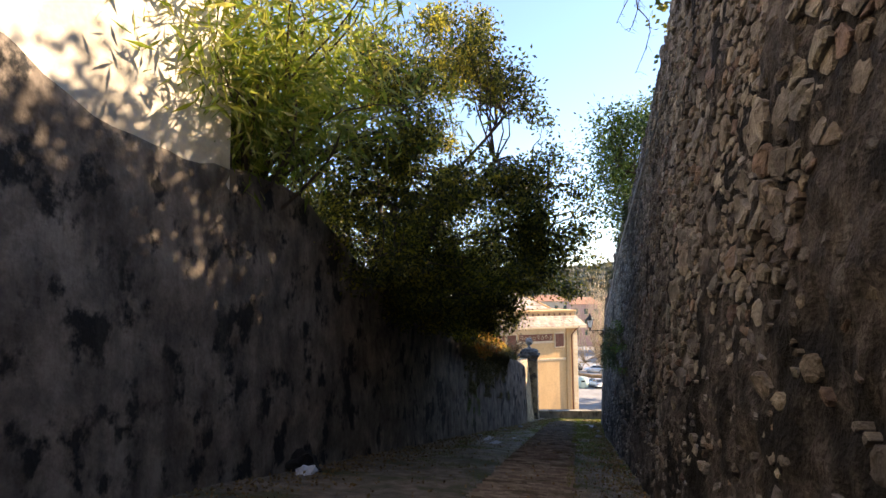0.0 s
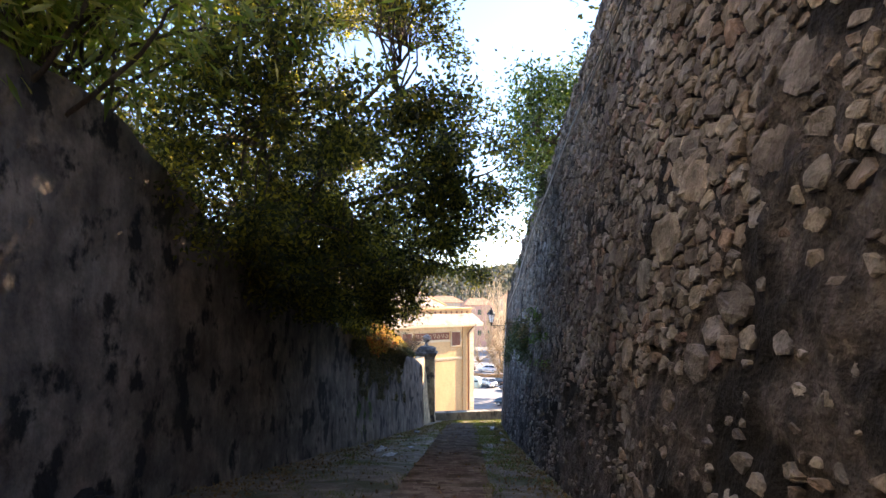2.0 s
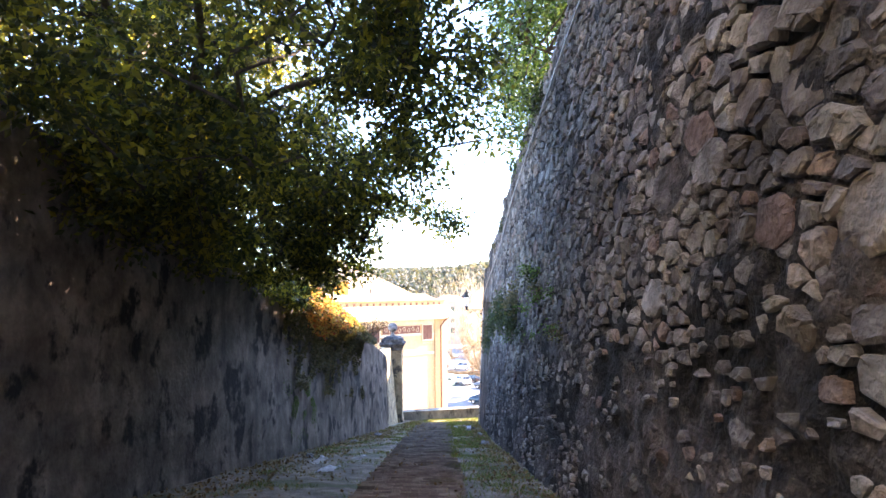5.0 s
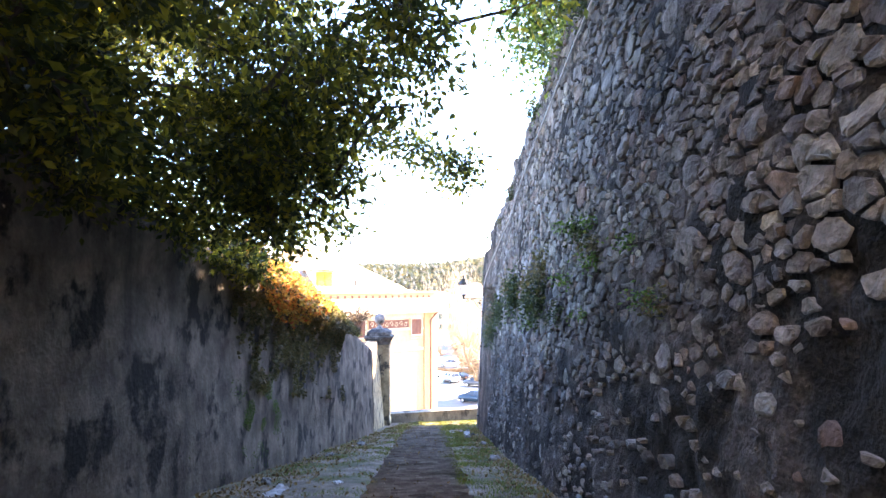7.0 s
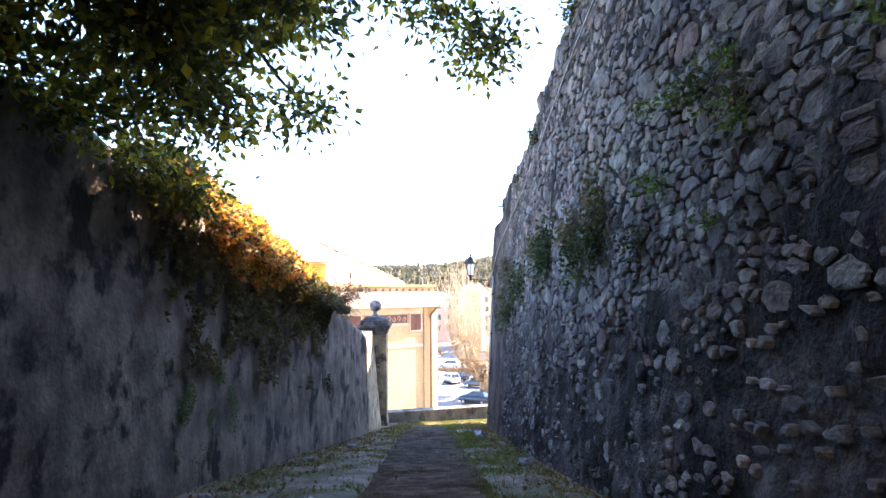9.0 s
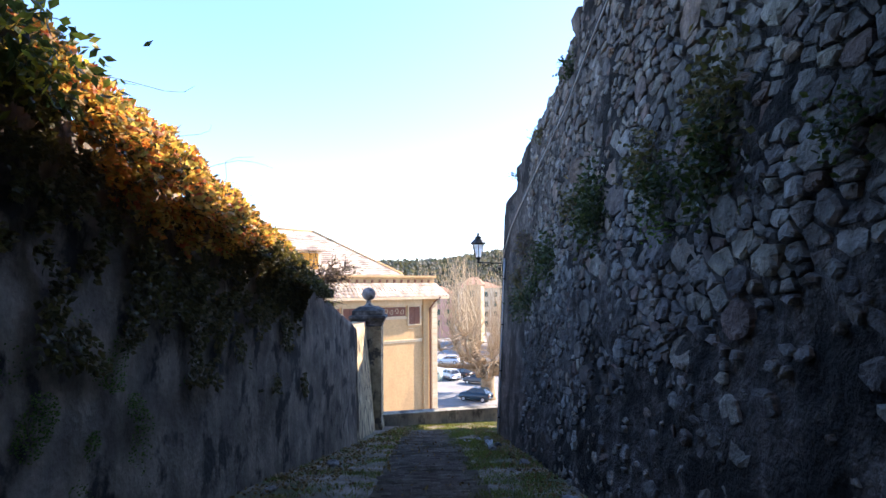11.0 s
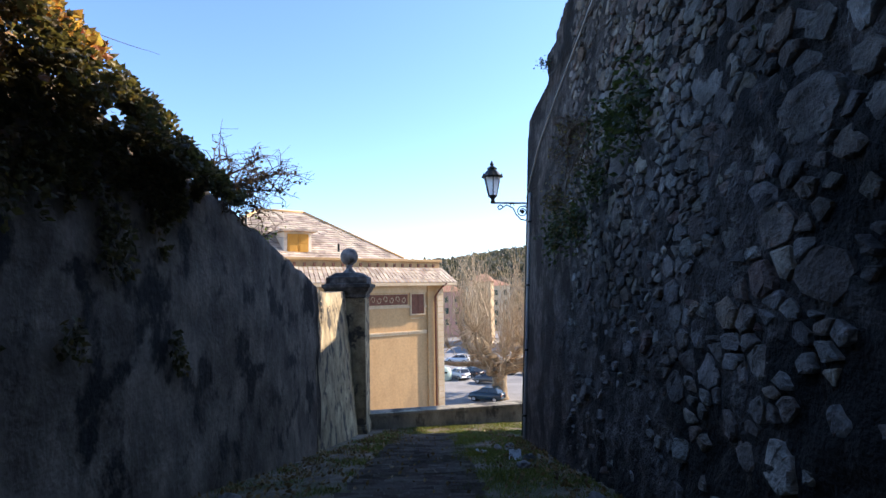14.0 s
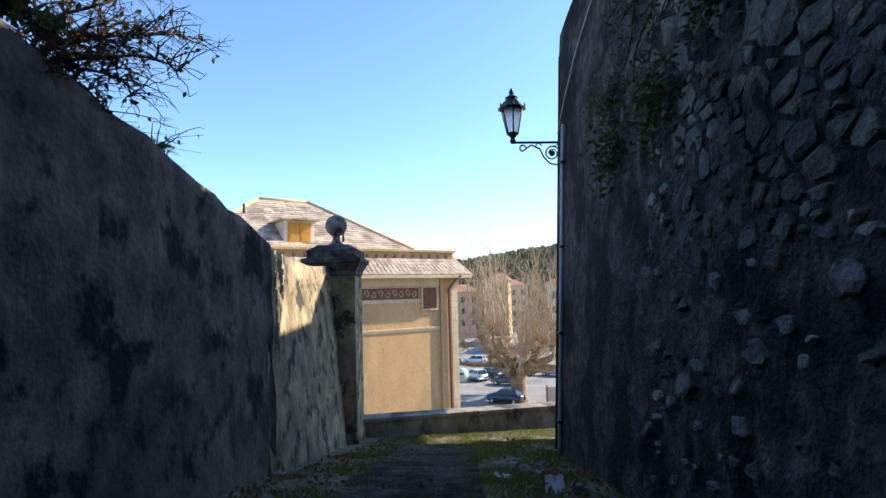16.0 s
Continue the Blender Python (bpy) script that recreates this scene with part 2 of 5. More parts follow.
M_LEAF_LONG = leaf_material("long_yellow_green_leaves", [(0.09, 0.14, 0.03), (0.15, 0.20, 0.05), (0.24, 0.28, 0.08), (0.36, 0.34, 0.15)], 0.5, 0.45)
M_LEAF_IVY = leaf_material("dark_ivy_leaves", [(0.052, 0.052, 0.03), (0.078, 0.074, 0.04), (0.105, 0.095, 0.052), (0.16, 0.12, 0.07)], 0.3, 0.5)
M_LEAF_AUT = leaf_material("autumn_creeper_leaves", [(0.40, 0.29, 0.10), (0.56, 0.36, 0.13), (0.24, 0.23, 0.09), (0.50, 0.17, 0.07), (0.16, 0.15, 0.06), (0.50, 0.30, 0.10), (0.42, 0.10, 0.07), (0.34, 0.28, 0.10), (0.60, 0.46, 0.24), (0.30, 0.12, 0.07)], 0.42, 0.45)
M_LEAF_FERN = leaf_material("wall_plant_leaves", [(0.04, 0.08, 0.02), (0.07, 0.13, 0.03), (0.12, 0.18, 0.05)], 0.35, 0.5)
# Greyed and blued leaf colours, with the air's haze painted in.
M_LEAF_HILL = leaf_material("hazed_hillside_leaves", [(0.045, 0.056, 0.05), (0.07, 0.078, 0.066), (0.12, 0.115, 0.095), (0.17, 0.15, 0.12)], 0.2, 0.7)
# Darker copy of the wall plant green, with the wall's shade put into it.
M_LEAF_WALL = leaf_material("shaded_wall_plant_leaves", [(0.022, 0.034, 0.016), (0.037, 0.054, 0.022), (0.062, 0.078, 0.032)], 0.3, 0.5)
M_DRY = leaf_material("fallen_leaves", [(0.12, 0.075, 0.035), (0.20, 0.13, 0.06), (0.30, 0.22, 0.12), (0.08, 0.055, 0.03)], 0.15, 0.8)
M_BUSH = leaf_material("dull_reddish_leaves", [(0.07, 0.05, 0.03), (0.10, 0.065, 0.035), (0.05, 0.055, 0.025), (0.16, 0.08, 0.045)], 0.3, 0.6)
M_TWIG = material("pale_bare_twigs", [(0.34, 0.25, 0.15), (0.46, 0.35, 0.21), (0.55, 0.44, 0.28)], 1.0, 0.9, 0, 10)


# ---- building helpers ----
def thing(name, label, category, group="", kind="", at=(0, 0, 0), rz=0):
    ob = new(name)
    ob.matrix_world = pose(*at, 0, 0, rz)
    ob.empty_display_size = 0.2
    return tagged(ob, label, category, group, kind)


def mesh_of(bm, mat, name, smooth=False):
    me = bpy.data.meshes.new(name)
    bm.to_mesh(me)
    bm.free()
    mats = mat if isinstance(mat, (list, tuple)) else [mat]
    for m in mats:
        me.materials.append(m)
    if smooth:
        me.shade_smooth()
    return me


def part(name, bm, mat, parent=None, label="", smooth=False, kind=""):
    ob = new(name, mesh_of(bm, mat, name, smooth))
    ob.parent = parent
    return tagged(ob, label, kind=kind)


def raw(name, verts, faces, mat, parent=None, smooth=False):
    me = bpy.data.meshes.new(name)
    me.from_pydata(verts, [], faces)
    mats = mat if isinstance(mat, (list, tuple)) else [mat]
    for m in mats:
        me.materials.append(m)
    me.update()
    if smooth:
        me.shade_smooth()
    ob = new(name, me)
    ob.parent = parent
    return ob


def box(bm, x0, x1, y0, y1, z0, z1, bevel=0.0, m=None):
    vs = [bm.verts.new((x, y, z)) for x in (x0, x1) for y in (y0, y1) for z in (z0, z1)]
    fs = [bm.faces.new([vs[i] for i in f]) for f in ((0, 1, 3, 2), (4, 6, 7, 5), (0, 4, 5, 1), (2, 3, 7, 6), (0, 2, 6, 4), (1, 5, 7, 3))]
    if bevel:
        es = list({e for f in fs for e in f.edges})
        r = bmesh.ops.bevel(bm, geom=es, offset=bevel, segments=2, affect='EDGES', profile=0.6)
        vs = list({v for f in r["faces"] for v in f.verts} | {v for v in vs if v.is_valid})
    if m is not None:
        bmesh.ops.transform(bm, matrix=m, verts=[v for v in vs if v.is_valid])
    return bm


def tube(bm, pts, radii, sides=8):
    """A tube through the points with a radius at each."""
    rings = []
    pts = [Vector(p) for p in pts]
    side = None
    for i, p in enumerate(pts):
        d = (pts[min(i + 1, len(pts) - 1)] - pts[max(i - 1, 0)]).normalized()
        if side is None:
            side = d.orthogonal().normalized()
        side = (side - d * side.dot(d)).normalized()
        up = d.cross(side)
        r = radii[i] if isinstance(radii, (list, tuple)) else radii
        rings.append([bm.verts.new(p + (side * math.cos(a) + up * math.sin(a)) * r) for a in (2 * math.pi * k / sides for k in range(sides))])
    for a, b in zip(rings, rings[1:]):
        for k in range(sides):
            bm.faces.new((a[k], a[(k + 1) % sides], b[(k + 1) % sides], b[k]))
    bm.faces.new(rings[0][::-1])
    bm.faces.new(rings[-1])
    return bm


def lathe(bm, profile, sides=16, centre=(0, 0, 0), square=False):
    """Rings of (radius, z) about an upright axis; square: four-sided."""
    n = 4 if square else sides
    off = math.pi / 4 if square else 0
    k2 = math.sqrt(2) if square else 1
    rings = [[bm.verts.new((centre[0] + r * k2 * math.cos(off + 2 * math.pi * k / n), centre[1] + r * k2 * math.sin(off + 2 * math.pi * k / n), centre[2] + z)) for k in range(n)] for r, z in profile]
    for a, b in zip(rings, rings[1:]):
        for k in range(n):
            bm.faces.new((a[k], a[(k + 1) % n], b[(k + 1) % n], b[k]))
    bm.faces.new(rings[0][::-1])
    bm.faces.new(rings[-1])
    return bm


def lerp(table, v):
    """Piecewise linear look-up in rows of (key, value)."""
    if v <= table[0][0]:
        return table[0][1]
    for (a, p), (b, q) in zip(table, table[1:]):
        if v <= b:
            return p + (q - p) * (v - a) / (b - a)
    return table[-1][1]


def wob(x, y, z, size=1.0, seed=0.0):
    return noise.noise((x / size + seed * 17.3, y / size - seed * 9.1, z / size + seed))


def leaves(name, spots, mat, parent, length, width, droop=0.3, label="", seed=1, fold=0.25, kind="stuff"):
    """One mesh of pointed leaves, each a folded pair of quads, at the spots (place, outward way)."""
    rnd = random.Random(seed)
    verts, faces = [], []
    for p, out in spots:
        p = Vector(p)
        d = Vector((rnd.gauss(0, 1), rnd.gauss(0, 1), rnd.gauss(0, 1))) * 0.75 + Vector(out) - Vector((0, 0, droop))
        d.normalize()
        s = d.cross(Vector((rnd.gauss(0, 1), rnd.gauss(0, 1), rnd.gauss(0, 1))))
        if s.length < 1e-3:
            continue
        s.normalize()
        n = d.cross(s)
        k = rnd.uniform(0.65, 1.3)
        le, wi = length * k, width * k
        b = len(verts)
        mid = p + d * le * 0.5 + n * wi * fold
        verts += [p, p + d * le * 0.45 + s * wi, p + d * le - n * le * 0.08, p + d * le * 0.45 - s * wi, mid]
        faces += [(b, b + 1, b + 4), (b + 1, b + 2, b + 4), (b + 2, b + 3, b + 4), (b + 3, b, b + 4)]
    ob = raw(name, verts, faces, mat, parent)
    return tagged(ob, label, kind=kind)


# ---- the lane: heights and wall lines ----
def ground_z(y):
    return lerp([(-12, 2.16), (33.6, -6.50), (35.5, -6.68), (60, -6.75)], y)


def left_x(y):
    return -5.75 + 0.109 * y


# From y 3.4 to 7.1 the dark stucco stops along the cast shadow's edge.
LEFT_TOP = [(-12, 6.5), (3.4, 4.3), (4.1, 3.85), (4.9, 3.3), (6.3, 3.1), (7.1, 3.15), (8.6, 3.1), (9.2, 2.95), (10.1, 2.47), (11.2, 1.9), (14.6, 0.6), (16.4, 0.3), (20.9, -0.75), (24.6, -1.6), (25.4, -1.72), (26.8, -2.12), (27.8, -2.41), (28.9, -2.72), (29.1, -2.78)]


def right_base(y):
    return lerp([(-12, 1.0), (22, 0.97), (31.2, 1.24)], y)


def batter(y):
    return lerp([(-12, 0.085), (22, 0.085), (31.2, 0.05)], y)


# Top raised where it is out of view, up to y 8.6, to shade wall_left.
RIGHT_TOP = [(-12, 9.0), (4, 8.4), (7.2, 7.7), (8.6, 6.7), (10.0, 5.7), (11.3, 5.2), (16.0, 3.9), (20.0, 3.45), (23.4, 2.4), (24.5, 1.95), (26.8, 1.65), (29.2, 1.5)]

# ---- ground ----
def build_ground():
    xs = [-40, -20, -12, -8] + [-6.5 + 0.25 * i for i in range(35)] + [4, 8, 20, 40]
    ys = [-30, -20] + [-12 + 0.5 * i for i in range(97)] + [37]
    verts, faces = [], []
    def edge(x):
        return 34.6 + 0.366 * (min(max(x, -2.6), 3.3) + 2.4)

    for row in ys:
        for x in xs:
            y = min(row, edge(x))
            z = ground_z(y) + 0.05 * wob(x, y, 0, 1.3, 1) + 0.02 * wob(x, y, 0, 0.35, 2)
            if -1.75 < x < -0.1:
                z -= 0.035
            verts.append((x, y, z))
    n = len(xs)
    faces = [(j * n + i, j * n + i + 1, (j + 1) * n + i + 1, (j + 1) * n + i) for j in range(len(ys) - 1) for i in range(n - 1)]
    ob = raw("ground", verts, faces, M_EARTH, None, True)
    tagged(ob, "dark damp earth with moss at the sides of a sloping lane", "ground", kind="structure")
    # valley floor with the car park, out to the horizon
    verts, faces = [], []
    xs = [-1500, -400, -120, -60, -30, 0, 30, 60, 120, 400, 1500]
    ys = [30, 45, 60, 80, 110, 150, 250, 500, 1600]
    for y in ys:
        for x in xs:
            verts.append((x, y, -16.0))
    n = len(xs)
    faces = [(j * n + i, j * n + i + 1, (j + 1) * n + i + 1, (j + 1) * n + i) for j in range(len(ys) - 1) for i in range(n - 1)]
    ob = raw("road", verts, faces, M_ASPHALT)
    tagged(ob, "pale sunlit asphalt of the square and car park below", "road", kind="structure")
    bm = bmesh.new()
    box(bm, -40, 40, 0.01, 0.39, -16.5, -7.2)
    ob = part("wall_terrace", bm, M_MORTAR, None, "grey retaining wall under the end of the lane", kind="structure")
    ob.matrix_world = pose(-2.4, 34.35, 0, 0, 0, math.degrees(math.atan2(2.05, 5.6)))


build_ground()


# ---- left wall ----
def build_left_wall():
    ny, nh = 150, 22
    thick = 0.55
    verts, faces = [], []
    def prof(y):
        top = lerp(LEFT_TOP, y) + (0.10 if y < 23 else 0.04) * wob(y, 0, 0, 0.7, 3) + 0.04 * wob(y, 0, 0, 0.2, 4)
        return ground_z(y) - 0.4, top
    cols = []
    for i in range(ny + 1):
        y = -12 + 41.1 * i / ny
        z0, z1 = prof(y)
        ring = []
        for j in range(nh + 1):
            z = z0 + (z1 - z0) * j / nh
            h = z - ground_z(y)
            bulge = 0.05 * wob(y, z, 0, 1.5, 5) + 0.025 * wob(y, z, 0, 0.4, 6) - 0.03 * h
            if y > 28.6:
                bulge -= 0.02 * ((y - 28.6) / 0.5) ** 2
            verts.append((left_x(y) + bulge, y, z))
            ring.append(len(verts) - 1)
        for dx in (-0.12, -thick):
            verts.append((left_x(y) - 0.12 + dx, y, z1 + (0.07 if dx > -0.3 else -0.05)))
            ring.append(len(verts) - 1)
        verts.append((left_x(y) - 0.12 - thick, y, z0))
        ring.append(len(verts) - 1)
        cols.append(ring)
    for a, b in zip(cols, cols[1:]):
        for k in range(len(a) - 1):
            faces.append((a[k], b[k], b[k + 1], a[k + 1]))
    faces.append(tuple(cols[-1]))
    faces.append(tuple(cols[0][::-1]))
    ob = raw("wall_left", verts, faces, M_STUCCO, None, True)
    tagged(ob, "tall leaning lane wall of grey stained stucco", "wall", kind="structure")
    # terrace of earth behind it
    verts, faces = [], []
    for i in range(42):
        y = -12 + i
        z = lerp(LEFT_TOP, y) - 0.35 if y < 29 else -3.6
        x = left_x(min(y, 29)) - 0.62
        verts += [(x, y, z), (x - 12, y, z + 0.8), (x - 40, y, z + 2)]
    for i in range(41):
        for k in range(2):
            faces.append((3 * i + k, 3 * i + k + 1, 3 * i + k + 4, 3 * i + k + 3))
    ob = raw("ground_terrace_left", verts, faces, M_EARTH)
    tagged(ob, "earth of the garden terrace behind the stucco wall", "ground", kind="structure")


build_left_wall()


# ---- right wall ----
def right_face(y, h):
    return right_base(y) + batter(y) * h


def right_top(y):
    return lerp(RIGHT_TOP, y) + 0.10 * wob(y, 0, 0, 0.9, 7) + 0.05 * wob(y, 0, 0, 0.25, 8)


def build_right_wall():
    ny, nh = 760, 110
    verts, faces, cols = [], [], []
    for i in range(ny + 1):
        y = -12 + 41.3 * i / ny
        g, top = ground_z(y) - 0.4, right_top(y)
        ring = []
        for j in range(nh + 1):
            z = g + (top - g) * j / nh
            h = z - ground_z(y)
            verts.append((right_face(y, h) + 0.05 * wob(y, z, 0, 1.2, 9) + 0.045 * wob(y, z, 0, 0.3, 10) + 0.035 * wob(y, z, 0, 0.13, 14), y, z))
            ring.append(len(verts) - 1)
        xt = right_face(y, top - ground_z(y))
        verts += [(xt + 0.15, y, top + 0.04), (xt + 0.9, y, top - 0.05), (xt + 0.9, y, g)]
        ring += [len(verts) - 3, len(verts) - 2, len(verts) - 1]
        cols.append(ring)
    for a, b in zip(cols, cols[1:]):
        for k in range(len(a) - 1):
            faces.append((a[k + 1], b[k + 1], b[k], a[k]))
    faces.append(tuple(cols[-1][::-1]))
    faces.append(tuple(cols[0]))
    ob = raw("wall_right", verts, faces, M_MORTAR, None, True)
    tagged(ob, "tall battered rubble stone wall with crumbling grey mortar", "wall", kind="structure")
    # rendered end of the wall, lower than the rest
    bm = bmesh.new()
    rows = []
    for j in range(25):
        z = -6.6 + (0.80 + 6.6) * j / 24
        row = []
        for y, dx in ((26.4, 0.10), (27.3, 0.01), (28.3, -0.02), (29.4, -0.02), (30.3, -0.02), (31.05, -0.015), (31.2, 0.06), (31.22, 0.45), (31.2, 0.9)):
            h = z - ground_z(y)
            row.append(bm.verts.new((right_face(y, h) + dx - 0.03 + 0.02 * wob(y, z, 0, 0.5, 11), y + 0.02 * wob(y, z, 1, 0.4, 12), z + (0.06 * wob(y, 0, 0, 0.4, 13) if j == 24 else 0))))
        rows.append(row)
    for a, b in zip(rows, rows[1:]):
        for k in range(len(a) - 1):
            bm.faces.new((a[k + 1], a[k], b[k], b[k + 1]))
    bm.faces.new(rows[-1] + [bm.verts.new((right_face(26.4, 7) + 0.9, 26.4, 0.80))])
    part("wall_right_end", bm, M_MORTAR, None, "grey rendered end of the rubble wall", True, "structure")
    verts, faces = [], []
    for i in range(41):
        y = -12 + i
        z = right_top(y) - 0.3
        x = right_face(y, 7) + 0.75
        verts += [(x, y, z), (x + 30, y, z + 0.5)]
    for i in range(40):
        faces.append((2 * i + 1, 2 * i, 2 * i + 2, 2 * i + 3))
    ob = raw("ground_terrace_right", verts, faces, M_EARTH)
    tagged(ob, "earth of the terrace held by the rubble wall", "ground", kind="structure")


build_right_wall()


# ---- gate wall, pillar, parapet ----
def build_gate():
    bm = bmesh.new()
    n = 14
    front, rear = [], []
    for i in range(n + 1):
        y = 28.9 + 4.75 * i / n
        top = lerp([(28.9, -2.76), (30.0, -2.86), (32.0, -2.92), (33.65, -2.84)], y) + 0.02 * wob(y, 0, 0, 0.2, 15)
        col = []
        for j in range(13):
            z = -6.9 + (top + 6.9) * j / 12
            h = z - ground_z(y)
            col.append(bm.verts.new((left_x(y) - 0.02 - (0.03 + 0.06 * min(1.0, max(0.0, y - 28.9) / 2.0)) * h - 0.10 * max(0, y - 28.9) + 0.015 * wob(y, z, 0, 0.5, 16), y, z)))
        front.append(col)
        rear.append([bm.verts.new((left_x(y) - 1.25, y, top)), bm.verts.new((left_x(y) - 1.25, y, -6.9))])
    for a, b, c, d in zip(front, front[1:], rear, rear[1:]):
        for k in range(12):
            bm.faces.new((a[k], b[k], b[k + 1], a[k + 1]))
        bm.faces.new((a[12], b[12], d[0], c[0]))
        bm.faces.new((c[0], d[0], d[1], c[1]))
    part("wall_gate", bm, M_GATE, None, "cream rendered wall with a patch of bare bricks beside the gate pillar", True, "structure")
    pil = thing("gate_pillar", "weathered square gate pillar with moulded cap and stone ball", "pillar", at=(-2.86, 34.02, ground_z(34.02) - 0.1))
    bm = bmesh.new()
    lathe(bm, [(0.52, 0), (0.52, 0.3), (0.48, 0.36), (0.47, 3.6)], square=True)
    bmesh.ops.bevel(bm, geom=[e for e in bm.edges], offset=0.02, segments=2, affect='EDGES')
    part("shaft", bm, M_GATE, pil)
    bm = bmesh.new()
    lathe(bm, [(0.47, 3.6), (0.49, 3.63), (0.49, 3.69), (0.54, 3.76), (0.58, 3.85), (0.62, 3.88), (0.62, 3.96), (0.52, 3.98), (0.52, 4.14), (0.43, 4.19), (0.33, 4.26), (0.26, 4.27)], square=True)
    part("cap", bm, M_CAP_DARK, pil, "dark grey moulded stone cap")
    bm = bmesh.new()
    lathe(bm, [(0.18, 4.26), (0.17, 4.29), (0.10, 4.35), (0.075, 4.43), (0.09, 4.50)], 20)
    bmesh.ops.create_uvsphere(bm, u_segments=28, v_segments=18, radius=0.235, matrix=Matrix.Translation((0, 0, 4.70)))
    part("ball", bm, M_CAP, pil, "grey stone ball finial", True)
    # low parapet closing the lane
    a, b = Vector((-2.42, 34.35, 0)), Vector((3.2, 35.55, 0))
    bm = bmesh.new()
    L = (b - a).length
    box(bm, 0, L, 0, 0.4, -7.2, -6.24, 0.03)
    box(bm, -0.03, L + 0.03, -0.04, 0.44, -6.24, -6.15, 0.02)
    for v in bm.verts:
        v.co.z += 0.02 * wob(v.co.x, v.co.y, v.co.z, 0.6, 17)
    ob = part("wall_parapet", bm, M_PILLAR, None, "low mossy parapet wall at the foot of the lane", kind="structure")
    ob.matrix_world = Matrix.Translation(a) @ Matrix.Rotation(math.atan2(b.y - a.y, b.x - a.x), 4, 'Z')


build_gate()

# ---- unseen plain wall added round the corner to shade the gate ----
def build_shade_walls():
    bm = bmesh.new()
    # (along the lane, top, foot): a gap near the far end lets sun through
    pts = [(31.2, 0.9, -7.2), (31.75, 1.04, -7.2), (34.4, 1.2, -7.2), (34.75, 1.5, -7.2), (34.76, 1.5, -2.4), (35.3, 1.8, -2.4), (36.1, 2.2, -2.4), (36.15, 3.4, -2.4), (37.6, 3.4, -2.4), (37.61, 3.4, -7.2), (38.0, 3.4, -7.2)]
    top = [[bm.verts.new((x, y, z)) for x in (4.2, 4.6)] for y, z, f in pts]
    low = [[bm.verts.new((x, y, f)) for x in (4.2, 4.6)] for y, z, f in pts]
    for a, b, c, d in zip(top, top[1:], low, low[1:]):
        bm.faces.new((a[0], a[1], b[1], b[0]))
        bm.faces.new((a[0], b[0], d[0], c[0]))
        bm.faces.new((b[1], a[1], c[1], d[1]))
        bm.faces.new((c[0], d[0], d[1], c[1]))
    bm.faces.new((top[0][0], low[0][0], low[0][1], top[0][1]))
    bm.faces.new((top[-1][1], low[-1][1], low[-1][0], top[-1][0]))
    part("wall_gate_shade", bm, M_STUCCO, None, "unseen wall added to shade the gate, with a gap for sun", kind="structure")
    # Unseen wall behind the camera, set close and high to cut sky light.
    bm = bmesh.new()
    box(bm, -12, 12, -3.4, -3, -0.5, 14)
    part("wall_back_blocker", bm, M_STUCCO, None, "plain grey wall added behind the view to block sky light", kind="structure")


build_shade_walls()


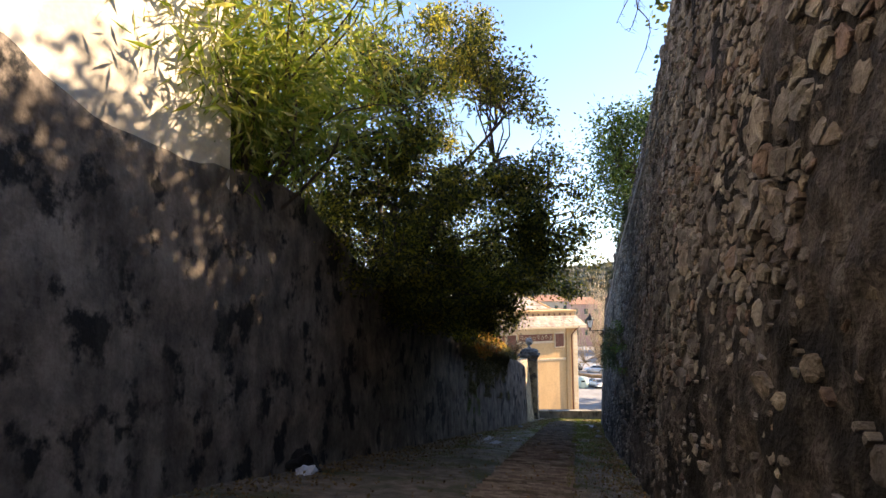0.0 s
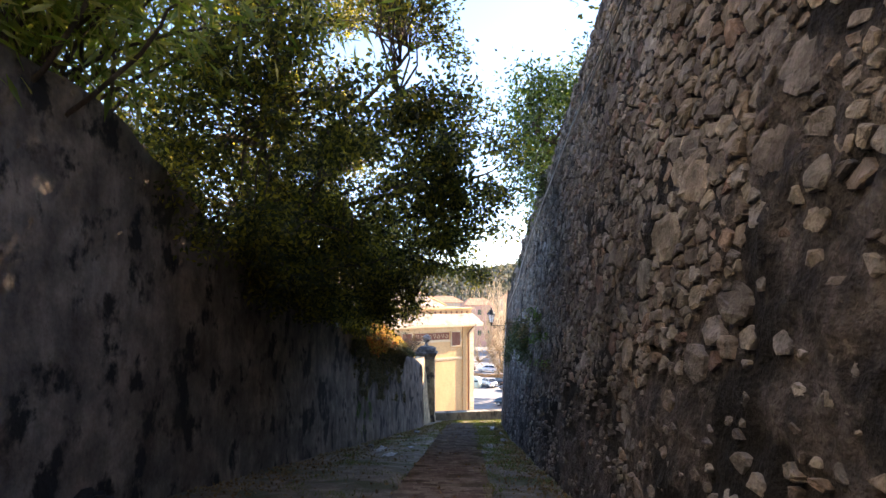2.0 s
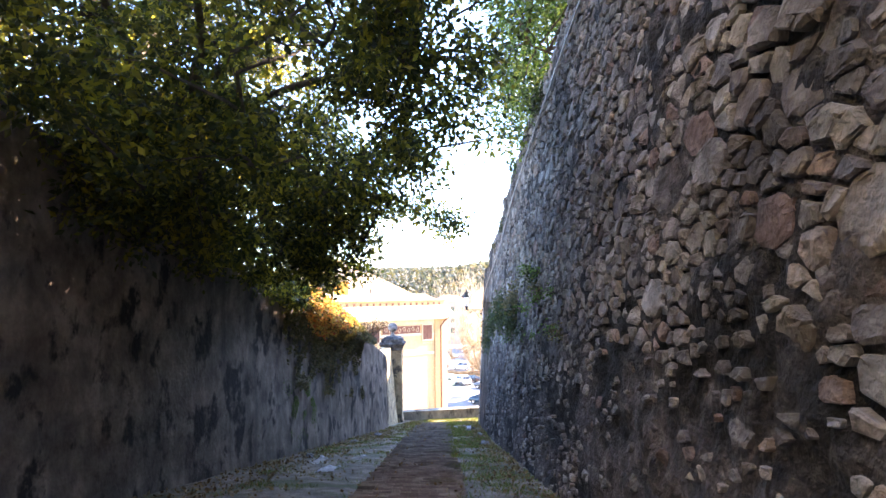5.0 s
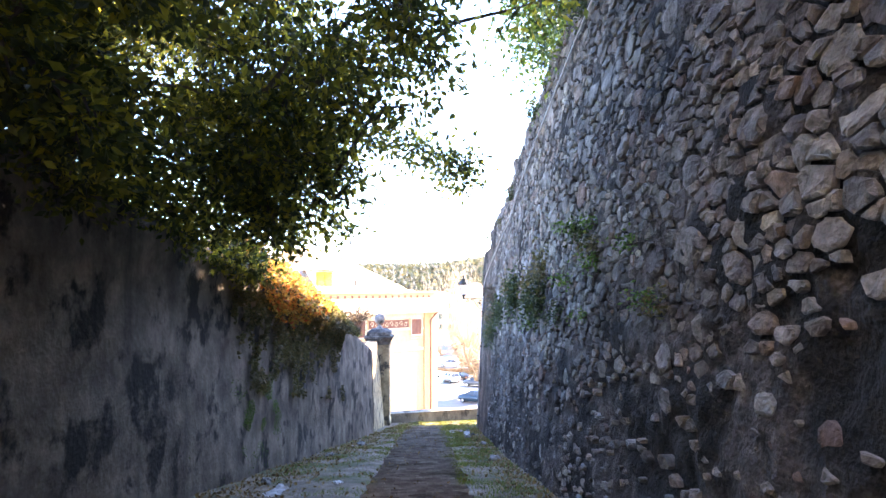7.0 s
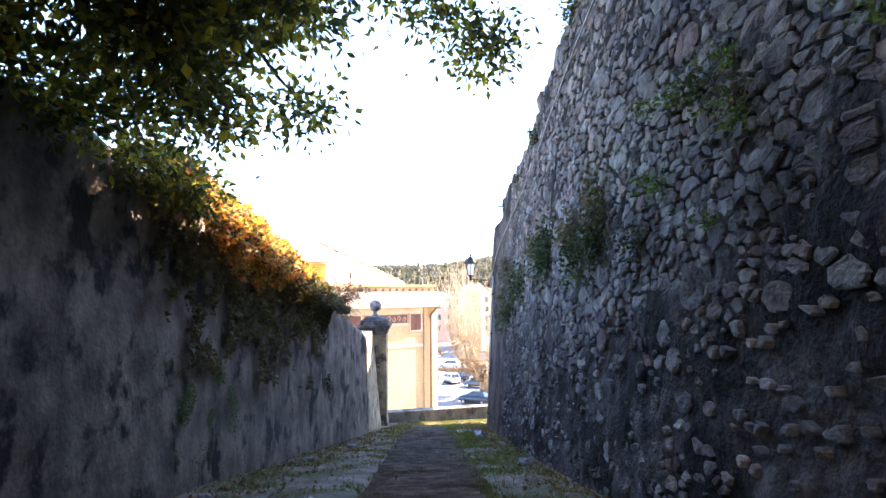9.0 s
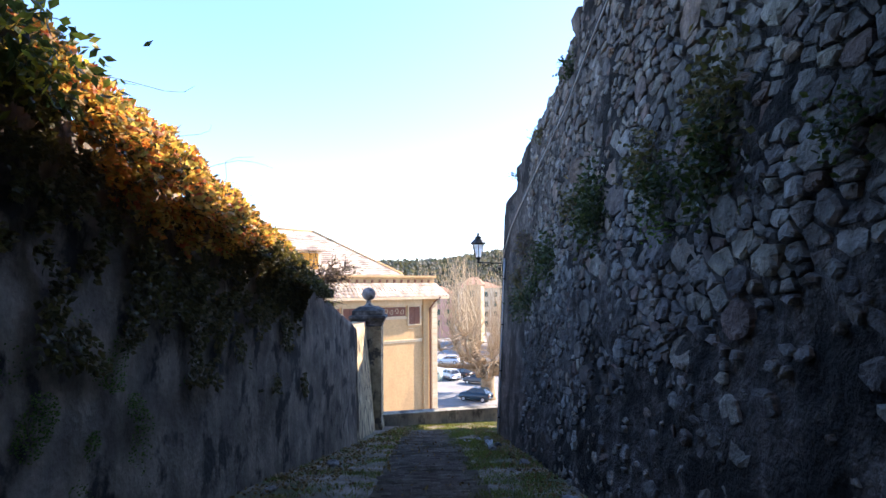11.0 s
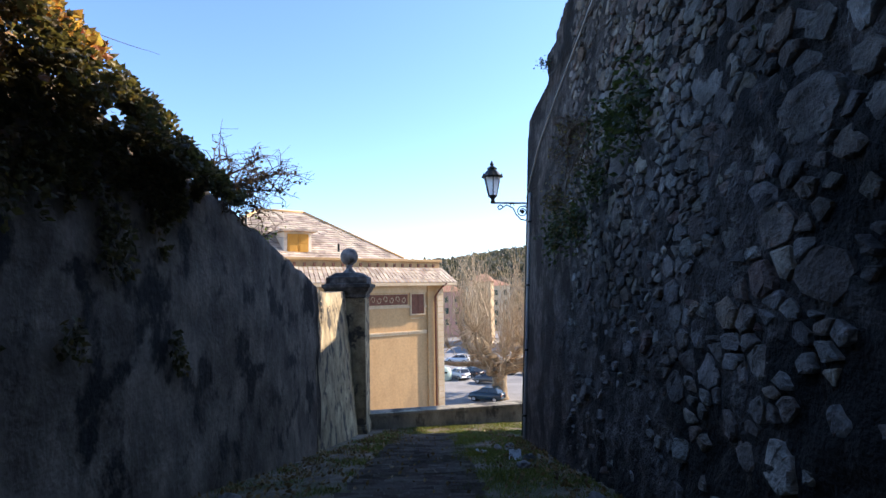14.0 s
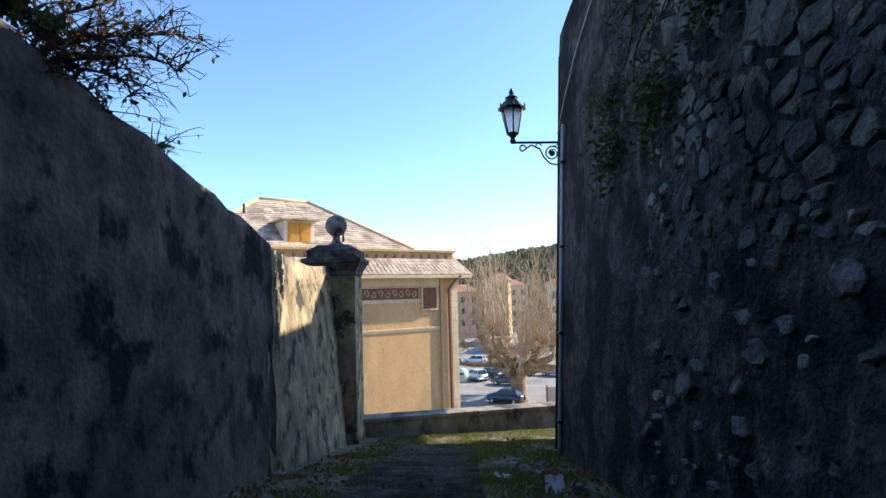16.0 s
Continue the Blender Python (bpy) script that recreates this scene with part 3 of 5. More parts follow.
# ---- town house with the hipped roof ----
def build_house():
    ex, ey = Vector((-0.83, -0.56, 0)).normalized(), Vector((-0.56, 0.83, 0)).normalized()
    h = new("ochre_house")
    h.matrix_world = Matrix(((ex.x, ey.x, 0, -0.1), (ex.y, ey.y, 0, 56.4), (0, 0, 1, 0), (0, 0, 0, 1)))
    tagged(h, "ochre painted town house with hipped slate roof and dormer", "house")
    L, D = 17.2, 14.0
    bm = bmesh.new()
    box(bm, 0, L, 0, D, -16.2, -2.1)
    part("wall", bm, M_FACADE, h, "ochre painted facade")
    for x0, w in ((-0.06, 1.22), (L - 1.16, 1.22)):
        bm = bmesh.new()
        box(bm, x0, x0 + w, -0.13, 0.1, -16.2, -2.6, 0.015)
        part("pilaster", bm, M_FACADE, h)
        for k in range(33):
            bm = bmesh.new()
            z = -16 + k * 0.4
            box(bm, x0 - 0.02, x0 + 0.46, -0.155, -0.12, z, z + 0.37)
            part("quoin", bm, M_TRIM, h)
    bm = bmesh.new()
    tube(bm, [(0.62, -0.22, -16), (0.62, -0.22, -3.3), (0.35, -0.55, -2.75), (0.1, -0.85, -2.45)], 0.06, 8)
    part("downpipe", bm, M_BROWN, h, "brown rainwater pipe", True)
    for z0, z1, out, mat, nm in ((-3.05, -2.6, 0.10, M_TRIM, "frieze"), (-4.02, -3.86, 0.06, M_TRIM, "band"), (-5.72, -5.60, 0.05, M_TRIM, "band"), (-5.60, -5.5, 0.08, M_TRIM, "band")):
        bm = bmesh.new()
        box(bm, 1.2, L - 1.2, -out, 0.05, z0, z1, 0.01)
        part(nm, bm, mat, h)
    # attic windows with panels of scrollwork between them
    def attic_window(x):
        bm = bmesh.new()
        box(bm, x, x + 1.15, -0.13, 0.05, -4.5, -4.42, 0.01)
        box(bm, x, x + 1.15, -0.13, 0.05, -3.14, -3.06, 0.01)
        box(bm, x, x + 0.09, -0.13, 0.05, -4.42, -3.14, 0.01)
        box(bm, x + 1.06, x + 1.15, -0.13, 0.05, -4.42, -3.14, 0.01)
        f = part("window", bm, M_TRIM, h)
        bm = bmesh.new()
        for k in range(2):
            a = x + 0.1 + 0.48 * k
            box(bm, a, a + 0.47, -0.09, 0.02, -4.41, -3.15, 0.008)
            for j in range(9):
                z = -4.34 + 0.13 * j
                box(bm, a + 0.06, a + 0.41, -0.105, -0.08, z, z + 0.08)
        part("shutter", bm, M_BROWN, f, "closed brown louvred shutter")
        bm = bmesh.new()
        tube(bm, [(x + 0.1 + 0.08 * k, -0.05, -4.62 - 0.14 * abs(math.sin(k * 1.5))) for k in range(13)], 0.025, 6)
        part("scroll", bm, M_TRIM, f)
    def panel(x0, x1):
        bm = bmesh.new()
        box(bm, x0, x1, -0.035, 0.05, -3.82, -3.12, 0.008)
        f = part("panel", bm, M_BROWN, h, "brown panel with pale painted scrolls")
        bm = bmesh.new()
        n = int((x1 - x0) / 0.42)
        for k in range(n):
            c = x0 + 0.3 + k * (x1 - x0 - 0.6) / max(1, n - 1)
            tube(bm, [(c + 0.16 * math.cos(a) * (1 - a / 9), -0.05, -3.47 + 0.24 * math.sin(a) * (1 - a / 9) * (1 if k % 2 else -1)) for a in (0.5 * i for i in range(13))], 0.022, 5)
        box(bm, x0, x1, -0.06, -0.03, -3.85, -3.80)
        box(bm, x0, x1, -0.06, -0.03, -3.14, -3.09)
        part("scrolls", bm, M_TRIM, f)
    for x in (1.35, 6.6, 10.4, 14.2):
        attic_window(x)
        if x < 14:
            panel(x + 1.3, x + (5.0 if x < 2 else 3.6))
    # eave: tiled skirt over a soffit, then the attic parapet with drain holes
    bm = bmesh.new()
    box(bm, -0.75, L + 0.75, -0.8, D + 0.75, -2.6, -2.42, 0.02)
    part("eave", bm, M_TRIM, h, "pale projecting eave")
    verts, faces = [], []
    n = 5
    for k in range(n):
        o0, o1 = 0.80 - 0.74 * k / n, 0.80 - 0.74 * (k + 1) / n
        z0, z1 = -2.40 + 0.95 * k / n, -2.40 + 0.95 * (k + 1) / n - 0.02
        for (a, b) in (((-1, -1), (1, -1)), ((-1, 1), (-1, -1)), ((1, -1), (1, 1))):
            def corner(s, o):
                return (-o if s[0] < 0 else L + o, -o if s[1] < 0 else D + o)
            p0, p1, q0, q1 = corner(a, o0), corner(b, o0), corner(a, o1), corner(b, o1)
            m = 64
            for i in range(m):
                f0, f1 = i / m + 0.0012, (i + 1) / m - 0.0012
                dz = 0.02 * noise.random()
                b0 = len(verts)
                for (p, q, z) in ((p0, p1, z0 + 0.05 + dz), (q0, q1, z1 + 0.05 + dz)):
                    for f in (f0, f1):
                        verts.append((p[0] + (q[0] - p[0]) * f, p[1] + (q[1] - p[1]) * f, z))
                verts.append((verts[b0][0], verts[b0][1], z0))
                verts.append((verts[b0 + 1][0], verts[b0 + 1][1], z0))
                faces += [(b0, b0 + 1, b0 + 3, b0 + 2), (b0 + 4, b0 + 5, b0 + 1, b0)]
    sk = raw("eave_tiles", verts, faces, M_ROOF, h)
    tagged(sk, "sunlit slate tiles of the eave", kind="stuff")
    bm = bmesh.new()
    box(bm, 0.05, L - 0.05, 0.05, D - 0.05, -1.75, -0.95)
    box(bm, -0.08, L + 0.08, -0.08, D + 0.08, -1.02, -0.86, 0.02)
    part("attic_parapet", bm, M_FACADE, h, "ochre attic parapet")
    for i in range(28):
        bm = bmesh.new()
        box(bm, 0.5 + 0.6 * i, 0.64 + 0.6 * i, -0.02, 0.12, -1.38, -1.16)
        part("drain_hole", bm, M_BROWN, h)
    # main hipped roof in courses of slates
    verts, faces = [], []
    top, rise, run = 2.75, 3.55, 7.0
    n = 22
    for k in range(n):
        f0, f1 = k / n, (k + 1) / n
        for side in range(4):
            def at(f, e):
                o = 1.7 + (run - 1.7) * f
                x0, x1, y0, y1 = o, L - o, o, D - o
                return [((x0, y0), (x1, y0)), ((x1, y0), (x1, y1)), ((x1, y1), (x0, y1)), ((x0, y1), (x0, y0))][side][e]
            z0, z1 = -0.82 + rise * f0, -0.82 + rise * f1
            p0, p1, q0, q1 = at(f0, 0), at(f0, 1), at(f1, 0), at(f1, 1)
            m = max(2, int(34 * (1 - f0)) if side % 2 == 0 else int(28 * (1 - f0)))
            for i in range(m):
                a0, a1 = i / m, (i + 0.97) / m
                dz = 0.03 * noise.random()
                b0 = len(verts)
                for (p, q, z) in ((p0, p1, z0 + 0.06 + dz), (q0, q1, z1 + 0.015 + dz)):
                    for f in (a0, a1):
                        verts.append((p[0] + (q[0] - p[0]) * f, p[1] + (q[1] - p[1]) * f, z))
                verts.append((verts[b0][0], verts[b0][1], z0 - 0.02))
                verts.append((verts[b0 + 1][0], verts[b0 + 1][1], z0 - 0.02))
                faces += [(b0, b0 + 1, b0 + 3, b0 + 2), (b0 + 4, b0 + 5, b0 + 1, b0)]
    rf = raw("slate_covering", verts, faces, M_ROOF, h)
    tagged(rf, "weathered pale slate hipped roof", kind="stuff")
    bm = bmesh.new()
    for x, y in ((1.8, 1.8), (L - 1.8, 1.8), (1.8, D - 1.8), (L - 1.8, D - 1.8)):
        rx = run if x < 5 else L - run
        tube(bm, [(x, y, -0.7), (rx, run, top + 0.05)], 0.1, 8)
    tube(bm, [(run, run, top + 0.05), (L - run, run, top + 0.05)], 0.1, 8)
    part("ridge_tiles", bm, M_FACADE, h, "darker rounded ridge tiles", True)
    # dormer with orange shutters
    bm = bmesh.new()
    dx, dy = 8.25, 2.3
    box(bm, dx, dx + 1.75, dy, dy + 3.0, -0.6, 0.85, 0.01)
    dm = part("dormer", bm, M_PLASTER, h, "small plastered dormer")
    bm = bmesh.new()
    box(bm, dx - 0.28, dx + 2.03, dy - 0.35, dy + 3.4, 0.85, 0.97, 0.02)
    part("dormer_roof", bm, M_ROOF, dm)
    for k in range(2):
        bm = bmesh.new()
        a = dx + 0.2 + 0.68 * k
        box(bm, a, a + 0.66, dy - 0.06, dy - 0.005, -0.48, 0.72, 0.01)
        for z in (-0.38, 0.16):
            box(bm, a + 0.1, a + 0.56, dy - 0.085, dy - 0.05, z, z + 0.42, 0.01)
        part("shutter", bm, M_SHUTTER, dm, "closed orange wooden shutter")
    for x, y, z, hh in ((6.9, 1.2, -0.4, 0.5), (11.6, 4.8, 1.5, 0.55), (3.2, 5.0, 0.4, 0.4)):
        bm = bmesh.new()
        tube(bm, [(x, y, z), (x, y, z + hh)], 0.07, 8)
        part("vent_pipe", bm, M_IRON, h)


build_house()


# ---- cream house front, in place of the lane wall's sunlit upper part ----
def build_upper_house():
    h = thing("cream_house", "cream house front, standing in for the sunlit upper lane wall", "house", at=(-5.52, 3.5, 1.4), rz=-6.22)
    bm = bmesh.new()
    box(bm, -9, 0, -6.4, 3.75, -0.5, 10.5)
    part("wall", bm, M_PLASTER, h)
    bm = bmesh.new()
    box(bm, -9.5, 0.5, -6.4, 4.25, 10.5, 10.75, 0.03)
    part("roof", bm, M_ROOF, h)


build_upper_house()


# ---- car park ----
PAINT = {}


def car_paint(key, rgb):
    if key not in PAINT:
        m = material("car_paint_" + key, [tuple(0.92 * c for c in rgb), rgb], 0.5, 0.3, 0, 10, metal=0.2, spec=0.5)
        PAINT[key] = m
    return PAINT[key]


M_TYRE = material("tyre_rubber", [(0.015, 0.015, 0.015), (0.025, 0.025, 0.025)], 6, 0.8, 0.1, 40)
M_CARGLASS = material("dark_car_glass", [(0.02, 0.025, 0.03), (0.03, 0.035, 0.04)], 2, 0.08, 0, 10, spec=0.6)
M_RIM = material("alloy_rim", [(0.45, 0.45, 0.46), (0.55, 0.55, 0.56)], 3, 0.35, 0, 20, metal=0.8)
M_LAMPGLASS = material("pale_lamp_glass", [(0.75, 0.76, 0.78), (0.85, 0.86, 0.88)], 3, 0.2, 0, 20)


def car(x, y, rz, key, rgb, label, tall=1.0):
    c = thing("parked_car", label, "car", "cars in the square below", at=(x, y, -16.0), rz=rz)
    sec = [(-2.1, 0.45, 0.72), (-2.05, 0.35, 0.92), (-1.55, 0.3, 1.0), (-0.9, 0.3, 1.02), (0.7, 0.3, 1.0), (1.6, 0.32, 0.93), (2.0, 0.38, 0.80), (2.1, 0.48, 0.66)]
    bm = bmesh.new()
    rings = []
    for px, z0, z1 in sec:
        w = 0.86 if abs(px) < 1.9 else 0.74
        rings.append([bm.verts.new((px, a * w, z)) for a, z in ((-1, z0), (-1.02, (z0 + z1) / 2), (-0.92, z1 * tall), (0.92, z1 * tall), (1.02, (z0 + z1) / 2), (1, z0))])
    for a, b in zip(rings, rings[1:]):
        for k in range(6):
            bm.faces.new((a[k], b[k], b[(k + 1) % 6], a[(k + 1) % 6]))
    bm.faces.new(rings[0][::-1])
    bm.faces.new(rings[-1])
    part("body", bm, car_paint(key, rgb), c, "", True)
    bm = bmesh.new()
    zb, zt = 0.99 * tall, 1.46 * tall
    lo = [bm.verts.new(v) for v in ((-1.75, -0.78, zb - 0.03), (1.05, -0.78, zb - 0.03), (1.05, 0.78, zb - 0.03), (-1.75, 0.78, zb - 0.03))]
    hi = [bm.verts.new(v) for v in ((-1.35, -0.62, zt), (0.25, -0.62, zt), (0.25, 0.62, zt), (-1.35, 0.62, zt))]
    for k in range(4):
        bm.faces.new((lo[k], lo[(k + 1) % 4], hi[(k + 1) % 4], hi[k]))
    bm.faces.new(hi)
    part("windows", bm, M_CARGLASS, c, "dark tinted windows")
    bm = bmesh.new()
    box(bm, -1.38, 0.28, -0.64, 0.64, zt - 0.005, zt + 0.05, 0.02)
    for s in (-1, 1):
        for a, b in (((-1.72, 0.79), (-1.36, 0.63)), ((1.03, 0.79), (0.26, 0.63)), ((-0.35, 0.795), (-0.42, 0.635))):
            tube(bm, [(a[0], s * a[1], zb), (b[0], s * b[1], zt)], 0.035, 5)
    part("roof", bm, car_paint(key, rgb), c)
    for wx in (-1.3, 1.3):
        for s in (-1, 1):
            bm = bmesh.new()
            bmesh.ops.create_cone(bm, cap_ends=True, segments=16, radius1=0.32, radius2=0.32, depth=0.2, matrix=pose(wx, s * 0.8, 0.32, 90, 0, 0))
            w = part("wheel", bm, M_TYRE, c, "black tyre")
            bm = bmesh.new()
            bmesh.ops.create_cone(bm, cap_ends=True, segments=12, radius1=0.2, radius2=0.17, depth=0.22, matrix=pose(wx, s * 0.805, 0.32, 90, 0, 0))
            part("rim", bm, M_RIM, w)
    for s in (-1, 1):
        bm = bmesh.new()
        box(bm, 1.98, 2.1, s * 0.62 - 0.15, s * 0.62 + 0.15, 0.62, 0.76, 0.02)
        part("headlight", bm, M_LAMPGLASS, c)
        bm = bmesh.new()
        box(bm, -2.11, -2.0, s * 0.66 - 0.12, s * 0.66 + 0.12, 0.68, 0.86, 0.02)
        part("tail_light", bm, M_BROWN, c, "red tail light")
    return c


car(5.5, 84.6, 152, "navy", (0.03, 0.06, 0.09), "dark blue estate car parked under the plane tree", 1.08)
car(6.9, 96.5, 155, "grey", (0.12, 0.12, 0.12), "dark grey hatchback parked behind the plane tree")
car(3.0, 100.8, 118, "white", (0.7, 0.7, 0.7), "white and black small car parked in the row", 1.05)
car(5.1, 102.6, 120, "black", (0.02, 0.02, 0.022), "black saloon car parked in the row")
car(7.2, 104.0, 122, "silver", (0.4, 0.4, 0.41), "silver car parked in the row")
car(3.6, 118.0, 165, "white", (0.7, 0.7, 0.7), "white car parked at the far kerb")
car(10.2, 104.5, 150, "white", (0.7, 0.7, 0.7), "white car parked beyond the tree")
car(14.5, 103.0, 150, "silver", (0.4, 0.4, 0.41), "silver car parked near the fence")
car(-1.0, 119.0, 170, "black", (0.02, 0.02, 0.022), "black car parked at the far kerb")

bin_ = thing("recycling_bin", "pale green domed recycling container in the square", "container", at=(0.9, 99.5, -16))
bm = bmesh.new()
lathe(bm, [(0.8, 0), (0.95, 0.2), (1.0, 1.0), (0.9, 1.5), (0.6, 1.85), (0.2, 1.95)], 20)
part("shell", bm, material("pale_green_plastic", [(0.42, 0.52, 0.44), (0.5, 0.6, 0.5)], 2, 0.5, 0, 20), bin_, "", True)
bm = bmesh.new()
box(bm, -0.3, 0.3, -0.97, -0.86, 1.1, 1.35, 0.02)
part("slot", bm, M_IRON, bin_)


def board_fence():
    f = thing("board_fence", "weathered beige board fence with dark posts", "fence", at=(9.2, 79.0, -16), rz=4)
    m = material("beige_boards", [(0.42, 0.36, 0.28), (0.55, 0.49, 0.40)], 2, 0.8, 0.2, 20)
    for k in range(7):
        bm = bmesh.new()
        box(bm, 1.3 * k + 0.05, 1.3 * k + 1.25, 0, 0.05, 0.3, 2.6, 0.01)
        part("board", bm, m, f)
        bm = bmesh.new()
        box(bm, 1.3 * k - 0.06, 1.3 * k + 0.06, -0.05, 0.1, 0, 2.8, 0.01)
        part("post", bm, M_BROWN, f)


board_fence()


# ---- far houses and hills ----
def far_house(x, y, w, d, z1, key, rgb, label, rz=0, floors=3):
    h = thing("far_house", label, "house", "houses across the square", at=(x, y, -16), rz=rz)
    m = material("render_" + key, [tuple(0.9 * c for c in rgb), rgb], 0.3, 0.9, 0.1, 6)
    zt = z1 + 16
    bm = bmesh.new()
    box(bm, -w / 2, w / 2, 0, d, 0, zt)
    part("wall", bm, m, h)
    bm = bmesh.new()
    o = 0.6
    lo = [bm.verts.new(v) for v in ((-w / 2 - o, -o, zt), (w / 2 + o, -o, zt), (w / 2 + o, d + o, zt), (-w / 2 - o, d + o, zt))]
    hi = [bm.verts.new(v) for v in ((-w / 4, d / 2, zt + 2.0), (w / 4, d / 2, zt + 2.0))]
    bm.faces.new((lo[0], lo[1], hi[1], hi[0]))
    bm.faces.new((lo[2], lo[3], hi[0], hi[1]))
    bm.faces.new((lo[1], lo[2], hi[1]))
    bm.faces.new((lo[3], lo[0], hi[0]))
    bm.faces.new(lo[::-1])
    part("roof", bm, M_FARROOF, h, "terracotta tiled roof")
    nx = max(1, int(w / 2.6))
    for k in range(floors):
        for i in range(nx):
            cx = -w / 2 + w * (i + 0.5) / nx
            cz = zt - 2.2 - 3.1 * k
            if cz < 1.5:
                continue
            bm = bmesh.new()
            box(bm, cx - 0.55, cx + 0.55, -0.06, 0.1, cz - 0.8, cz + 0.8, 0.02)
            wi = part("window", bm, M_SHADE, h, "window with green shutters")
            bm = bmesh.new()
            box(bm, cx - 0.7, cx + 0.7, -0.14, 0.02, cz - 0.92, cz - 0.8)
            part("sill", bm, M_TRIM, wi)


M_FARROOF = material("terracotta_tiles", [(0.30, 0.15, 0.09), (0.40, 0.22, 0.13)], 0.6, 0.9, 0.3, 4)
M_SHADE = material("green_shutters", [(0.05, 0.08, 0.06), (0.07, 0.11, 0.08)], 1, 0.6, 0, 10)
far_house(11.0, 150, 4.2, 12, -1.2, "apricot", (0.62, 0.45, 0.26), "tall narrow apricot house beyond the plane tree", -10, 4)
far_house(3.0, 170, 9, 10, -3.5, "rose", (0.55, 0.34, 0.28), "rose coloured house with terracotta roof", 8, 4)
far_house(25.0, 140, 9, 12, -2.5, "whitewash", (0.72, 0.70, 0.66), "whitewashed house beyond the square", -15, 4)
far_house(17.5, 190, 12, 12, -2.0, "straw", (0.60, 0.52, 0.36), "straw coloured house beyond the square", 5, 4)
far_house(-9.0, 185, 14, 12, -3.0, "sand", (0.58, 0.48, 0.34), "sand coloured house beyond the square", 3, 4)


def build_hills():
    def ridge(name, y0, depth, prof, mat, label, seed):
        verts, faces = [], []
        nx, ny = 120, 14
        for j in range(ny + 1):
            for i in range(nx + 1):
                x = -700 + 1500 * i / nx
                f = j / ny
                y = y0 + depth * f
                z = -16 + (lerp(prof, x) + 16) * math.sin(min(1, f * 1.15) * math.pi / 2)
                z += (3.5 * wob(x, y, 0, 55, seed) + 2.0 * wob(x, y, 0, 14, seed + 1)) * min(1, f * 3)
                verts.append((x, y, z))
        n = nx + 1
        for j in range(ny):
            for i in range(nx):
                faces.append((j * n + i, j * n + i + 1, (j + 1) * n + i + 1, (j + 1) * n + i))
        ob = raw(name, verts, faces, mat, None, True)
        tagged(ob, label, "hill", kind="structure")
    ridge("backdrop_hill", 215, 150, [(-700, 20), (-200, 12), (-40, 8), (10, 9), (40, 14), (120, 24), (800, 50)], M_HILL, "wooded hillside beyond the town", 21)
    # crowns of the trees on the near slope
    rnd = random.Random(5)
    spots = []
    for _ in range(2600):
        x = rnd.uniform(-60, 110)
        f = rnd.random() ** 0.7
        y = 215 + 150 * f
        z = -16 + (lerp([(-40, 8), (10, 9), (40, 14), (120, 24)], x) + 16) * math.sin(min(1, f * 1.15) * math.pi / 2)
        r = rnd.uniform(1.6, 3.6)
        for _ in range(14):
            d = Vector((rnd.gauss(0, 1), rnd.gauss(0, 1), rnd.gauss(0, 1))).normalized()
            spots.append(((x + d.x * r * 0.8, y + d.y * r * 0.8, z + 2 + d.z * r), d))
    leaves("backdrop_trees", spots, M_LEAF_HILL, None, 2.0, 0.9, 0.0, "dark pines and oaks on the hillside", 6, kind="structure")


build_hills()

# ---- trees and shrubs ----
def limb_path(a, b, sag, rnd, n=6):
    a, b = Vector(a), Vector(b)
    side = Vector((rnd.gauss(0, 1), rnd.gauss(0, 1), rnd.gauss(0, 0.6))) * (b - a).length * 0.07
    return [a.lerp(b, i / n) + Vector((0, 0, sag)) * math.sin(math.pi * i / n) + side * math.sin(2 * math.pi * i / n) for i in range(n + 1)]


